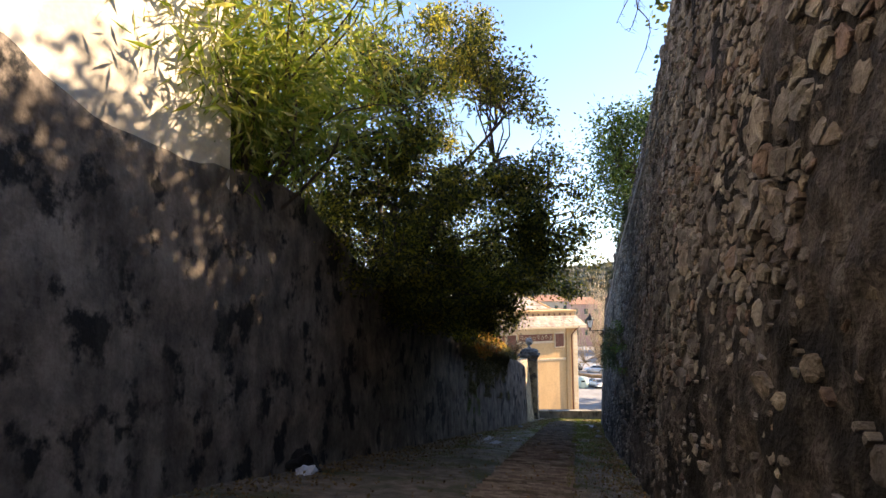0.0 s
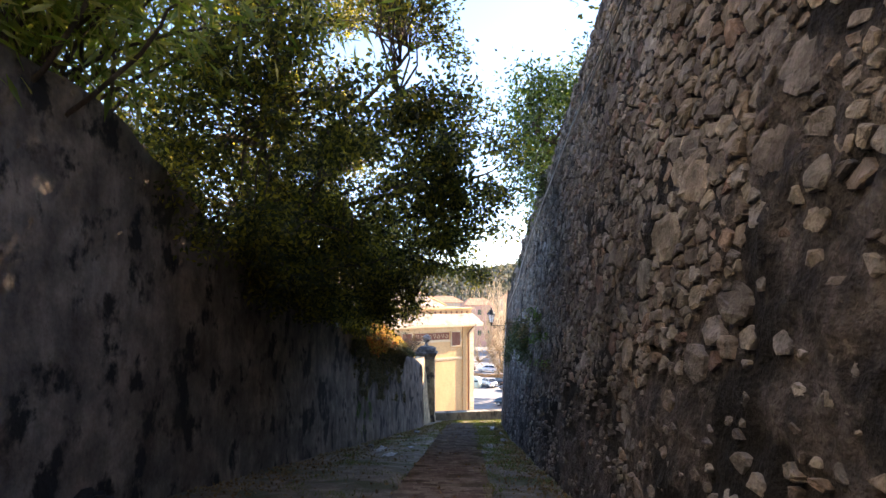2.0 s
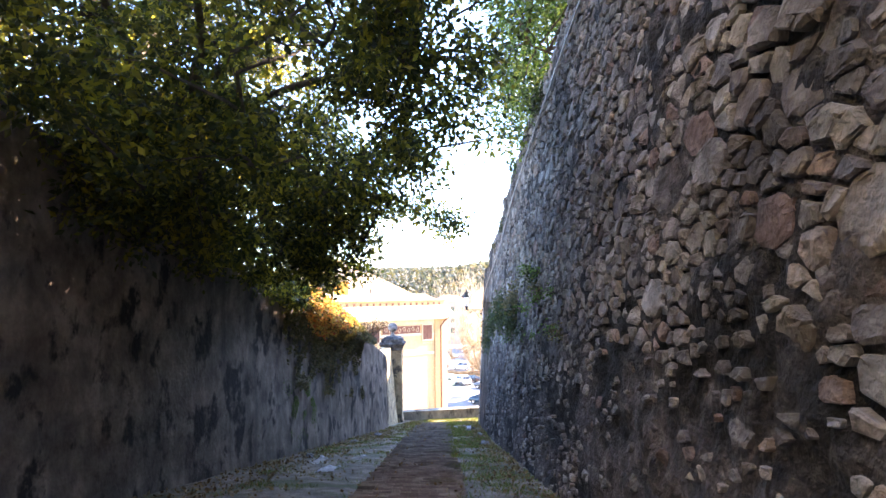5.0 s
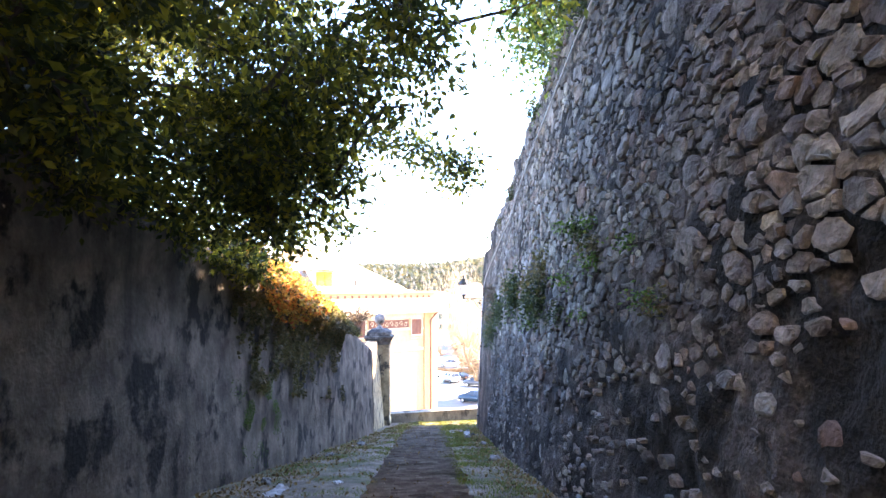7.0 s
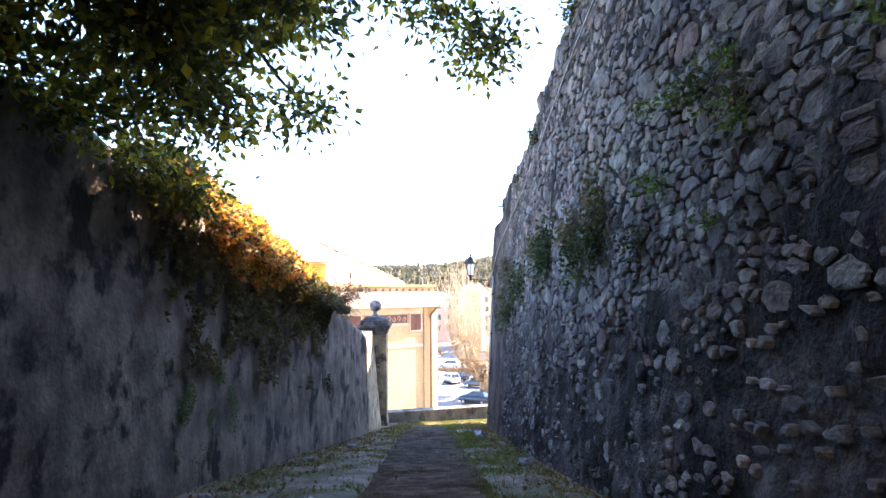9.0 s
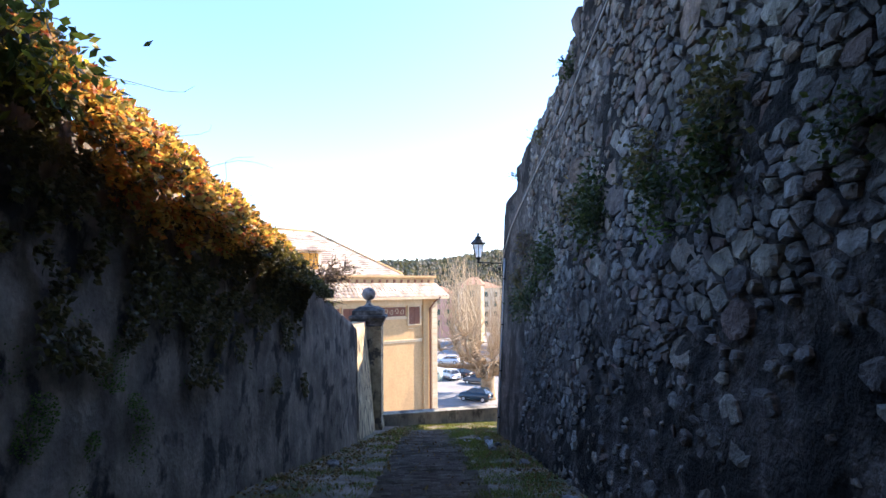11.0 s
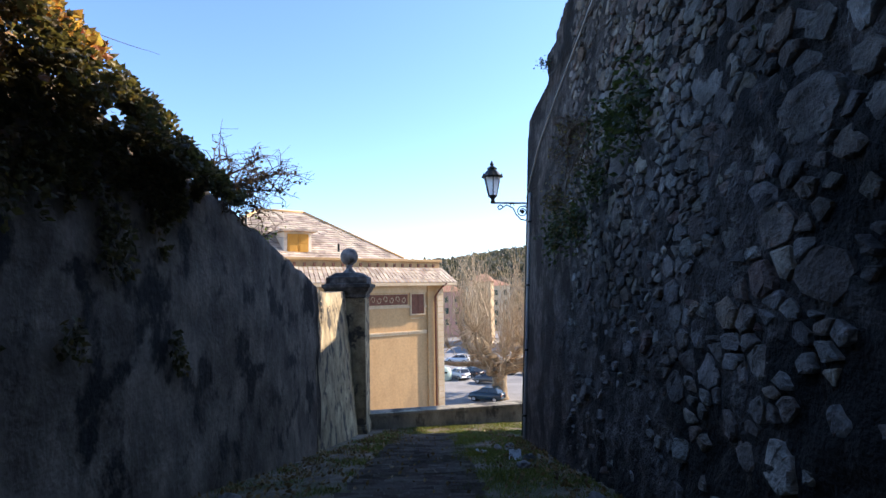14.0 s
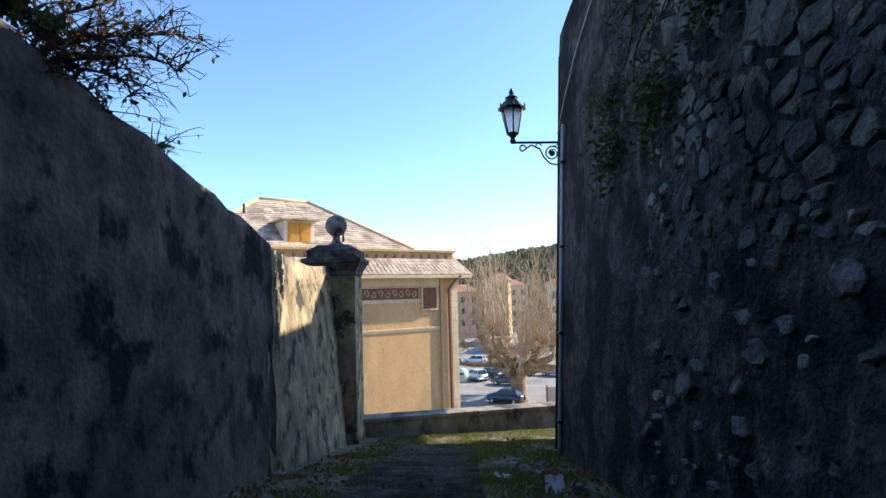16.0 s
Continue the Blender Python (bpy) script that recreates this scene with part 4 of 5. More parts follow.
def broadleaf_tree(name, label, base, forks, centre, radii, clumps, per, mat, le, wi, seed, spread=0.42, gap=0.05, floor=None, extra=()):
    rnd = random.Random(seed)
    t = thing(name, label, "tree" if "tree" in name else "shrub", at=base)
    b = Vector(base)
    bm = bmesh.new()
    heads = []
    mid = b + (Vector(centre) - b) * 0.3
    r0 = 0.03 * max(radii)
    tube(bm, [p - b for p in limb_path(b, mid, 0, rnd)], [r0 * (1.25 - 0.09 * i) for i in range(7)], 10)
    part("trunk", bm, M_BARK, t, "dark grey-brown trunk", True)
    for k in range(forks):
        d = Vector((rnd.gauss(0, 1), rnd.gauss(0, 1), rnd.gauss(0.2, 0.7))).normalized()
        e = Vector(centre) + Vector((d.x * radii[0], d.y * radii[1], d.z * radii[2])) * rnd.uniform(0.45, 0.75)
        for _ in range(5):
            if floor is not None and e.z < floor(e.x, e.y, e.z):
                e = Vector(centre) + (e - Vector(centre)) * 0.78
        path = limb_path(mid, e, 0.35, rnd, 8)
        bm = bmesh.new()
        tube(bm, [p - b for p in path], [r0 * 0.6 * (1 - 0.1 * i) for i in range(9)], 7)
        part("limb", bm, M_BARK, t, "", True)
        heads += path[3:]
    spots = []
    bm = bmesh.new()
    cl = list(extra)
    while len(cl) < clumps:
        d = Vector((rnd.uniform(-1, 1), rnd.uniform(-1, 1), rnd.uniform(-1, 1)))
        if not 0.25 < d.length < 1:
            continue
        c = Vector(centre) + Vector((d.x * radii[0], d.y * radii[1], d.z * radii[2]))
        if floor is not None and d.length < 0.66 and c.z > floor(c.x, c.y, c.z) + 1.1:
            continue
        if noise.noise(c * 0.75 + Vector((seed, 0, 0))) < gap:
            continue
        if floor is not None and c.z < floor(c.x, c.y, c.z):
            continue
        cl.append(c)
    for k, c in enumerate(cl):
        c = Vector(c)
        h = min(heads, key=lambda p: (p - c).length)
        if k < len(extra):
            heads.append(c)
        tube(bm, [p - b for p in limb_path(h, c, 0.1, rnd, 3)], [0.028, 0.02, 0.014, 0.007], 4)
        for _ in range(per):
            o = Vector((rnd.gauss(0, 1), rnd.gauss(0, 1), rnd.gauss(0, 0.7))) * spread
            spots.append((c + o - b, o.normalized() * 0.7))
    part("twig_growth", bm, M_BARK, t, kind="stuff")
    leaves("crown", spots, mat, t, le, wi, 0.25, "", seed)
    return t


def oak_floor(x, y, z):
    if x > lerp([(0.5, -0.2), (1.7, 0.8), (3.0, 0.35), (4.8, -0.4), (7.8, -2.2)], z) - min(2.6, max(0.0, y - 14.0)) or y > 18.2:
        return 99
    return lerp([(8, 2.4), (11, 1.0), (14, 0.2), (17, -0.1), (21, 0.0)], y) + max(0.0, x + 2.8) * 0.6


def low_boughs():
    """Clumps of the boughs that hang lowest over the lane wall."""
    rnd = random.Random(15)
    out = []
    for _ in range(62):
        x, y = rnd.uniform(-4.4, -1.7), rnd.uniform(14.9, 17.2)
        out.append((x, y, lerp([(-4.3, 0.75), (-3.9, 0.55), (-2.8, -0.1), (-2.1, 0.15), (-1.0, 0.65)], x) + 1.9 * rnd.random() ** 1.5))
    return out


def wall_boughs():
    """Clumps that hang along the top of the lane wall, up to where the creeper begins."""
    rnd = random.Random(16)
    out = []
    for _ in range(80):
        y = rnd.uniform(12.0, 18.3)
        up = rnd.random() ** 1.4 * lerp([(12, 1.6), (16, 1.3), (17.3, 0.4), (18.3, 0.0)], y)
        out.append((left_x(y) + rnd.uniform(-0.9, 0.45), y, lerp(LEFT_TOP, y) - 0.15 + up))
    return out


def mid_boughs():
    """Clumps of the middle boughs over the lane."""
    rnd = random.Random(17)
    out = []
    while len(out) < 130:
        x, y, z = rnd.uniform(-4.4, -0.6), rnd.uniform(12.4, 15.8), rnd.uniform(1.2, 4.2)
        if z > oak_floor(x, y, z) and noise.noise((x * 0.9, y * 0.9, z * 0.9)) > -0.12:
            out.append((x, y, z))
    return out


OAK_LOW = low_boughs() + wall_boughs() + mid_boughs()
broadleaf_tree("evergreen_oak_tree", "dense dark evergreen oak leaning over the lane wall", (-5.6, 13.6, 0.5), 12, (-3.2, 13.9, 3.7), (4.4, 4.6, 4.6), 960, 168, M_LEAF_DARK, 0.098, 0.025, 11, 0.19, 0.0, oak_floor,
               [(-5.6 + 3.4 * ((k * 0.618) % 1), 12.2 + 5.0 * ((k * 0.377) % 1), 0.75 + 2.6 * ((k * 0.781) % 1) ** 1.3) for k in range(110)] + OAK_LOW + [(-2.6, 17.1, 0.3), (-2.9, 17.2, 0.1), (-3.3, 17.0, 0.3), (-3.2, 16.6, 0.2), (-1.6, 16.7, 1.45), (-1.25, 17.0, 1.42), (-0.95, 17.25, 1.4), (-0.7, 17.4, 1.38), (-0.4, 17.7, 1.3), (-0.12, 17.9, 1.22), (-0.15, 17.8, 1.36), (-0.3, 17.9, 1.1)])
broadleaf_tree("laurel_shrub", "sunlit green laurel shrub overhanging the rubble wall", (3.2, 18.0, 3.3), 7, (2.3, 18.4, 5.3), (1.7, 3.2, 2.4), 120, 210, M_LEAF_LAUREL, 0.115, 0.03, 12, 0.33, -0.2)
# Hidden behind the rubble wall; added to shade the left wall and the oak.
broadleaf_tree("laurel_shrub", "dark laurel mass out of view, added to shade the lane wall", (4.6, 11.0, 5.0), 8, (4.7, 12.0, 8.2), (1.8, 6.8, 3.0), 320, 120, M_LEAF_DARK, 0.16, 0.055, 13, 0.45, -1.0)


def cane_thicket():
    rnd = random.Random(31)
    base = Vector((-6.1, 8.6, 2.3))
    t = thing("oleander_thicket", "tall thicket of long yellow-green leaves on brown canes", "shrub", at=base)
    spots = []
    for k in range(60):
        a = base + Vector((rnd.gauss(0, 0.45), rnd.gauss(0, 0.6), 0))
        e = Vector((-4.9 + rnd.gauss(0, 1.25), 8.9 + rnd.gauss(0, 1.5), rnd.uniform(4.2, 7.9)))
        if k % 6 == 0:
            e = Vector((-5.0 + rnd.gauss(0, 0.3), rnd.uniform(5.4, 7.6), rnd.uniform(4.0, 6.4)))
        path = limb_path(a, e, 0.5, rnd, 7)
        bm = bmesh.new()
        tube(bm, [p - base for p in path], [0.035 - 0.004 * i for i in range(8)], 5)
        part("cane", bm, M_BARK, t, "", True)
        for p in path[3:]:
            for _ in range(36):
                o = Vector((rnd.gauss(0, 1), rnd.gauss(0, 1), rnd.gauss(0, 0.9))) * 0.40
                spots.append((p + o - base, Vector((o.x, o.y, o.z + 0.1)).normalized() * 0.8))
    leaves("crown", spots, M_LEAF_LONG, t, 0.31, 0.026, 0.45, "", 32, 0.15)


cane_thicket()


def ivy_crown():
    rnd = random.Random(41)
    t = thing("creeper", "autumn coloured creeper heaped over the stucco wall", "creeper", at=(left_x(20), 20, lerp(LEFT_TOP, 20)))
    o = Vector(t.location)
    warm, dark = [], []
    for _ in range(56000):
        y = rnd.uniform(18.2, 25.3)
        top = lerp(LEFT_TOP, y)
        hump = lerp([(18.2, 0.45), (20.5, 0.50), (22, 0.48), (23.5, 0.42), (24.2, 0.32), (24.8, 0.14), (25.3, 0.0)], y) * (1 + 0.5 * wob(y, 3, 0, 0.6, 51))
        f = rnd.random()
        if f < 0.5:
            a = rnd.uniform(-0.2, math.pi)
            r = rnd.uniform(0.75, 1.05)
            p = Vector((left_x(y) - 0.28 + math.cos(a) * 0.6 * r, y, top - 0.15 + math.sin(a) * (hump + 0.15) * r))
            out = Vector((math.cos(a), 0, math.sin(a)))
        else:
            drop = lerp([(18.2, 1.3), (19.6, 1.7), (22, 1.6), (23.6, 1.35), (24.6, 0.7), (25.3, 0.1)], y) * (0.85 + 0.5 * wob(y, 0, 0, 0.6, 52) + 0.45 * wob(y, 0, 0, 0.16, 57))
            g = rnd.random() ** 1.5
            p = Vector((left_x(y) + 0.12 * (1 - g) + 0.02 + rnd.uniform(0, 0.10) * (1.1 - g) - 0.03 * (top - g * drop - ground_z(y)), y, top + 0.1 - g * drop))
            out = Vector((1, 0, -0.3))
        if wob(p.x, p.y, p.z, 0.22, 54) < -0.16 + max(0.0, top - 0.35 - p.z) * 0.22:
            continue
        # Leaf colour split along the sun line: warm where lit, dull where shaded.
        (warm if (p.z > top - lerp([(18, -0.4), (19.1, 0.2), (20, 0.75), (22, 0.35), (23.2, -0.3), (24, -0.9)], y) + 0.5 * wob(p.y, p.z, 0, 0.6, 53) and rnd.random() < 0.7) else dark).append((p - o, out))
    # Sparse leaves standing in for the dark stain on the wall below.
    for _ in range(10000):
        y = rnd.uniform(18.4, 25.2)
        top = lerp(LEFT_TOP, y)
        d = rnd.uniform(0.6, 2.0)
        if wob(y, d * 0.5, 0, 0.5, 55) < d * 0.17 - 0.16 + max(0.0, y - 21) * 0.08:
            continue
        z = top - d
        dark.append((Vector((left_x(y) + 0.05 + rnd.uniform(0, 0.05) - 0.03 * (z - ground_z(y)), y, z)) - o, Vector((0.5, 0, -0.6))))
    for y in range(18, 25):
        bm = bmesh.new()
        z = lerp(LEFT_TOP, y)
        tube(bm, [Vector((left_x(y) - 0.2, y, z - 0.1)) - o, Vector((left_x(y) - 0.22, y + 0.3, z + 0.12)) - o, Vector((left_x(y) - 0.3, y + 0.9, z + 0.25)) - o], [0.03, 0.025, 0.012], 5)
        part("stem", bm, M_BARK, t, "", True)
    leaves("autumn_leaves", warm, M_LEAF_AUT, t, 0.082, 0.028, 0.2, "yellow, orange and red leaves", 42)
    leaves("ivy_shade_leaves", dark, M_LEAF_IVY, t, 0.065, 0.023, 0.4, "dull dark ivy leaves, also standing in for creeper in shade", 43)
    for k in range(9):
        y = rnd.uniform(18.5, 24.2)
        a = Vector((left_x(y) - 0.2, y, lerp(LEFT_TOP, y) + 0.25))
        e = a + Vector((rnd.uniform(0.3, 1.1), rnd.uniform(0.2, 0.8), rnd.uniform(0.0, 0.55)))
        bm = bmesh.new()
        tube(bm, [p - o for p in limb_path(a, e, 0.05, rnd)], [0.005 - 0.0006 * i for i in range(7)], 4)
        part("shoot", bm, M_BARK, t)


ivy_crown()


def wall_moss():
    rnd = random.Random(45)
    y0, z0 = 19.4, -2.75
    t = thing("moss_patch", "bright green moss and small weeds on the damp stucco wall", "moss", at=(left_x(y0), y0, z0))
    spots = []
    for _ in range(9000):
        y, z = y0 + rnd.gauss(0, 0.75), z0 + rnd.gauss(0, 0.3)
        if wob(y, z, 0, 0.45, 56) < -0.02 + 0.25 * abs(y - y0):
            continue
        spots.append((Vector((left_x(y) + 0.02 - 0.03 * (z - ground_z(y)) - left_x(y0) + rnd.uniform(0, 0.02), y - y0, z - z0)), Vector((0.4, 0, 0.2))))
    leaves("foliage", spots, M_LEAF_FERN, t, 0.02, 0.008, 0.3, "", 46)


wall_moss()


def twig_bush(name, label, base, ends, seed, leafy, mat, dense=5):
    rnd = random.Random(seed)
    t = thing(name, label, "shrub", at=base)
    b = Vector(base)
    spots = []
    bm0 = bmesh.new()
    for e in ends:
        path = limb_path(b, e, 0.15, rnd, 8)
        bm = bmesh.new()
        tube(bm, [p - b for p in path], [0.02 - 0.0017 * i for i in range(9)], 5)
        part("branch", bm, M_BARK, t, "", True)
        for p in path[2:]:
            for _ in range(dense):
                q = p + Vector((rnd.gauss(0.04, 0.15), rnd.gauss(0.06, 0.15), rnd.gauss(0.05, 0.12)))
                sub = limb_path(p, q, 0.03, rnd, 4)
                tube(bm0, [s - b for s in sub], [0.007, 0.006, 0.005, 0.004, 0.003], 4)
                for _ in range(2):
                    q2 = q + Vector((rnd.gauss(0.04, 0.07), rnd.gauss(0.04, 0.07), rnd.gauss(0.0, 0.06)))
                    tube(bm0, [q - b, q2 - b], [0.003, 0.002], 3)
                for _ in range(leafy):
                    spots.append((q.lerp(p, rnd.random()) + Vector((rnd.gauss(0, 0.04), rnd.gauss(0, 0.04), rnd.gauss(0, 0.04))) - b, Vector((0, 0, 0.2))))
    part("twig_growth", bm0, M_BARK, t, kind="stuff")
    if spots:
        leaves("foliage", spots, mat, t, 0.055, 0.018, 0.3, "", seed)


twig_bush("bare_bush", "half-bare bush with thin twigs and few reddish leaves on the wall", (-3.25, 25.6, -2.0),
          [(-2.75, 26.2, -1.45), (-2.55, 26.5, -1.3), (-2.8, 26.0, -1.2), (-2.95, 26.4, -1.6), (-2.85, 26.3, -1.85), (-3.05, 25.8, -1.25), (-2.75, 26.0, -1.6), (-3.0, 26.2, -2.0), (-2.65, 26.6, -1.55)], 61, 1, M_BUSH, 6)
twig_bush("dry_tuft", "small pale dry plant on the wall coping", (-3.0, 26.9, -2.28), [(-2.96, 26.98, -2.16), (-3.0, 27.02, -2.14), (-3.05, 26.9, -2.16)], 62, 2, M_LEAF_LONG, 1)
twig_bush("bare_vine", "thin bare vine hanging from the terrace shrubs", (1.75, 12.25, 8.3), [(1.36, 12.36, 6.0), (1.25, 12.2, 6.9), (1.0, 12.4, 7.2)], 64, 0, M_LEAF_IVY, 1)
twig_bush("hanging_bush", "bare twigs trailing down the rubble wall", (1.42, 26.3, -0.7), [(1.15, 26.9, -1.1), (1.2, 27.6, -1.5), (1.15, 26.0, -1.5), (1.2, 26.7, -1.9), (1.15, 27.3, -0.9), (1.2, 25.6, -1.4)], 63, 2, M_LEAF_IVY, 4)


def wall_plant(y, z, size, seed, mat, label):
    rnd = random.Random(seed)
    h = z - ground_z(y)
    base = Vector((right_face(y, h), y, z))
    spots = []
    for _ in range(int(480 * size)):
        dy, dz = rnd.gauss(0, 0.23 * size), rnd.gauss(-0.12 * size, 0.26 * size)
        out = abs(rnd.gauss(0.10, 0.09)) * (1.15 - min(1, abs(dy) / (0.7 * size)))
        spots.append((Vector((-out + batter(y) * dz, dy, dz)), Vector((-0.7, 0, 0.1))))
    ob = thing("wall_plant", label, "plant", at=base)
    bm = bmesh.new()
    for k in range(4):
        tube(bm, [(0.05, 0, 0), (-0.06, rnd.gauss(0, 0.1 * size), -0.05), (-0.1, rnd.gauss(0, 0.2 * size), rnd.gauss(-0.15, 0.15) * size)], [0.01, 0.008, 0.004], 4)
    part("stem", bm, M_BARK, ob)
    k = min(1.0, 0.4 + 0.8 * size)
    leaves("foliage", spots, mat, ob, 0.075 * k, 0.022 * k, 0.35, "", seed)
    tagged(ob, label, "plant", "plants growing in the rubble wall")


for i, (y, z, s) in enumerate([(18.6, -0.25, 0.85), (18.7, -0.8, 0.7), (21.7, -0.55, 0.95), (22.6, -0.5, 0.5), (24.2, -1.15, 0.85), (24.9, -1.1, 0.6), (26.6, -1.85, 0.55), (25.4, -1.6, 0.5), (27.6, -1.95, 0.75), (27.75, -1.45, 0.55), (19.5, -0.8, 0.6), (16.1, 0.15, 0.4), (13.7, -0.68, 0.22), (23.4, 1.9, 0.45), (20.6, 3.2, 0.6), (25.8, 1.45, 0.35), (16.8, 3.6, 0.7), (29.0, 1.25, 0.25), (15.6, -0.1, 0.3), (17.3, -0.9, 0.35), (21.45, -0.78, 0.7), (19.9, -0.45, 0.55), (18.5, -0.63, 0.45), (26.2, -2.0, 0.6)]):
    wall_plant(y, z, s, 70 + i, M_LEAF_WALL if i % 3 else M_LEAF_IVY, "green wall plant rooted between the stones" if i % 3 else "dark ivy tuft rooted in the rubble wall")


for i, (y, z, s) in enumerate([(15.66, 0.18, 0.2), (15.53, -0.26, 0.22), (16.77, -0.46, 0.26), (17.02, 0.29, 0.2), (13.91, -0.66, 0.2), (16.59, 0.23, 0.2), (14.4, -0.15, 0.18), (19.4, -1.2, 0.22), (15.9, -0.9, 0.15)]):
    wall_plant(y, z, s, 170 + i, M_LEAF_FERN, "small bright green weed in a mortar joint")


def plane_tree():
    rnd = random.Random(81)
    b = Vector((7.1, 85.5, -16.0))
    t = thing("plane_tree", "big pollarded plane tree with bare golden shoots", "tree", at=b)
    bm = bmesh.new()
    tube(bm, [(0, 0, -0.3), (0, 0, 0.4), (0.05, 0, 2.0), (0.1, 0, 3.6)], [1.35, 1.0, 0.85, 0.95], 14)
    part("trunk", bm, M_PLANE, t, "pale mottled trunk", True)
    knobs = []
    for k in range(19):
        a = 2 * math.pi * k / 19 + rnd.uniform(-0.2, 0.2)
        r = rnd.uniform(2.4, 8.6)
        e = Vector((r * math.cos(a), r * math.sin(a), rnd.uniform(4.4, 8.6)))
        bm = bmesh.new()
        tube(bm, limb_path((0.1, 0, 3.2), e, -0.5, rnd, 7), [0.46 - 0.045 * i for i in range(8)], 8)
        bmesh.ops.create_icosphere(bm, subdivisions=1, radius=0.35, matrix=Matrix.Translation(e))
        part("limb", bm, M_PLANE, t, "", True)
        knobs.append(e)
        knobs.append(e * 0.75 + Vector((0, 0, 1.6)))
    bm = bmesh.new()
    for e in knobs:
        for _ in range(14):
            out = Vector((e.x, e.y, 0)) * 0.10
            f = e + Vector((rnd.gauss(0, 1.0), rnd.gauss(0, 1.0), 0)) + out + Vector((0, 0, rnd.uniform(4.5, 11.5)))
            p = limb_path(e, f, 0, rnd, 4)
            p[1] += out * 0.8 + Vector((rnd.gauss(0, 0.3), rnd.gauss(0, 0.3), -0.3))
            tube(bm, p, [0.05, 0.042, 0.034, 0.025, 0.014], 3)
        for _ in range(15):
            f = e + Vector((rnd.gauss(0, 1.5), rnd.gauss(0, 1.5), rnd.uniform(-2.0, 1.6)))
            tube(bm, limb_path(e, f, 0.2, rnd, 3), [0.06, 0.045, 0.03, 0.018], 3)
    part("shoot_growth", bm, M_TWIG, t, "thin golden-brown shoots", kind="stuff")


plane_tree()

# ---- wall lantern, pipe and cable ----
def wall_lantern():
    t = thing("wall_lantern", "black cast iron lantern on a scrolled wall bracket", "lamp", at=(0.70, 31.1, -1.0))
    bm = bmesh.new()
    lathe(bm, [(0.02, -0.02), (0.05, 0.0), (0.05, 0.04), (0.035, 0.07), (0.06, 0.11), (0.085, 0.13), (0.085, 0.16)], 12)
    part("socket", bm, M_IRON, t, "", True)
    bm = bmesh.new()
    n = 6
    for k in range(n):
        a = 2 * math.pi * (k + 0.5) / n
        tube(bm, [(0.095 * math.cos(a), 0.095 * math.sin(a), 0.15), (0.185 * math.cos(a), 0.185 * math.sin(a), 0.56)], 0.012, 6)
    for r, z in ((0.10, 0.15), (0.19, 0.56)):
        tube(bm, [(r * math.cos(2 * math.pi * (k + 0.5) / n), r * math.sin(2 * math.pi * (k + 0.5) / n), z) for k in range(n + 1)], 0.014, 6)
    part("cage", bm, M_IRON, t, "", True)
    for k in range(n):
        a0, a1 = 2 * math.pi * (k + 0.5) / n, 2 * math.pi * (k + 1.5) / n
        bm = bmesh.new()
        o = [bm.verts.new((r * math.cos(a), r * math.sin(a), z)) for r, a, z in ((0.093, a0, 0.16), (0.093, a1, 0.16), (0.182, a1, 0.55), (0.182, a0, 0.55))]
        i = [bm.verts.new((v.co.x * 0.97, v.co.y * 0.97, v.co.z)) for v in o]
        bm.faces.new(o)
        bm.faces.new(i[::-1])
        for q in range(4):
            bm.faces.new((o[q], i[q], i[(q + 1) % 4], o[(q + 1) % 4]))
        part("pane", bm, M_PANE, t, "frosted white glass pane")
    bm = bmesh.new()
    lathe(bm, [(0.225, 0.55), (0.235, 0.58), (0.21, 0.60), (0.13, 0.70), (0.10, 0.72), (0.10, 0.75), (0.115, 0.76), (0.06, 0.80), (0.03, 0.82), (0.045, 0.85), (0.03, 0.88), (0.008, 0.93)], 6)
    part("hood", bm, M_IRON, t, "peaked hood with finial")
    for k in range(6):
        a = 2 * math.pi * (k + 0.5) / 6
        bm = bmesh.new()
        bmesh.ops.create_cone(bm, cap_ends=True, segments=6, radius1=0.022, radius2=0.004, depth=0.07, matrix=Matrix.Translation((0.225 * math.cos(a), 0.225 * math.sin(a), 0.61)))
        part("spike", bm, M_IRON, t)
    bm = bmesh.new()
    tube(bm, [(-0.04, 0, 0.0), (0.2, 0, -0.005), (0.86, 0, -0.02)], 0.02, 8)
    ar = part("arm", bm, M_IRON, t, "", True)
    bm = bmesh.new()
    tube(bm, [(0.16 + 0.05 * math.cos(a), 0, -0.1 + 0.05 * math.sin(a)) for a in (0.3 * i for i in range(16))] + [(0.30, 0, -0.05), (0.44, 0, -0.12), (0.50, 0, -0.26), (0.60, 0, -0.37), (0.75, 0, -0.40), (0.86, 0, -0.38)], 0.014, 6)
    part("scroll", bm, M_IRON, ar, "", True)
    bm = bmesh.new()
    tube(bm, [(0.64 + 0.13 * math.cos(a) * (1 - a / 16), 0, -0.20 + 0.13 * math.sin(a) * (1 - a / 16)) for a in (0.35 * i for i in range(28))], 0.012, 6)
    bmesh.ops.create_icosphere(bm, subdivisions=2, radius=0.05, matrix=Matrix.Translation((0.64, 0, -0.20)))
    part("scroll", bm, M_IRON, ar, "", True)
    bm = bmesh.new()
    tube(bm, [(0.42 + 0.045 * math.cos(a), 0, -0.07 + 0.045 * math.sin(a)) for a in (0.4 * i for i in range(14))], 0.01, 6)
    tube(bm, [(0.76, 0, -0.03), (0.70, 0, -0.08), (0.66, 0, -0.07)], 0.01, 6)
    part("scroll", bm, M_IRON, ar, "", True)
    bm = bmesh.new()
    box(bm, 0.84, 0.88, -0.04, 0.04, -0.5, 0.08, 0.008)
    part("wall_plate", bm, M_IRON, t)


wall_lantern()


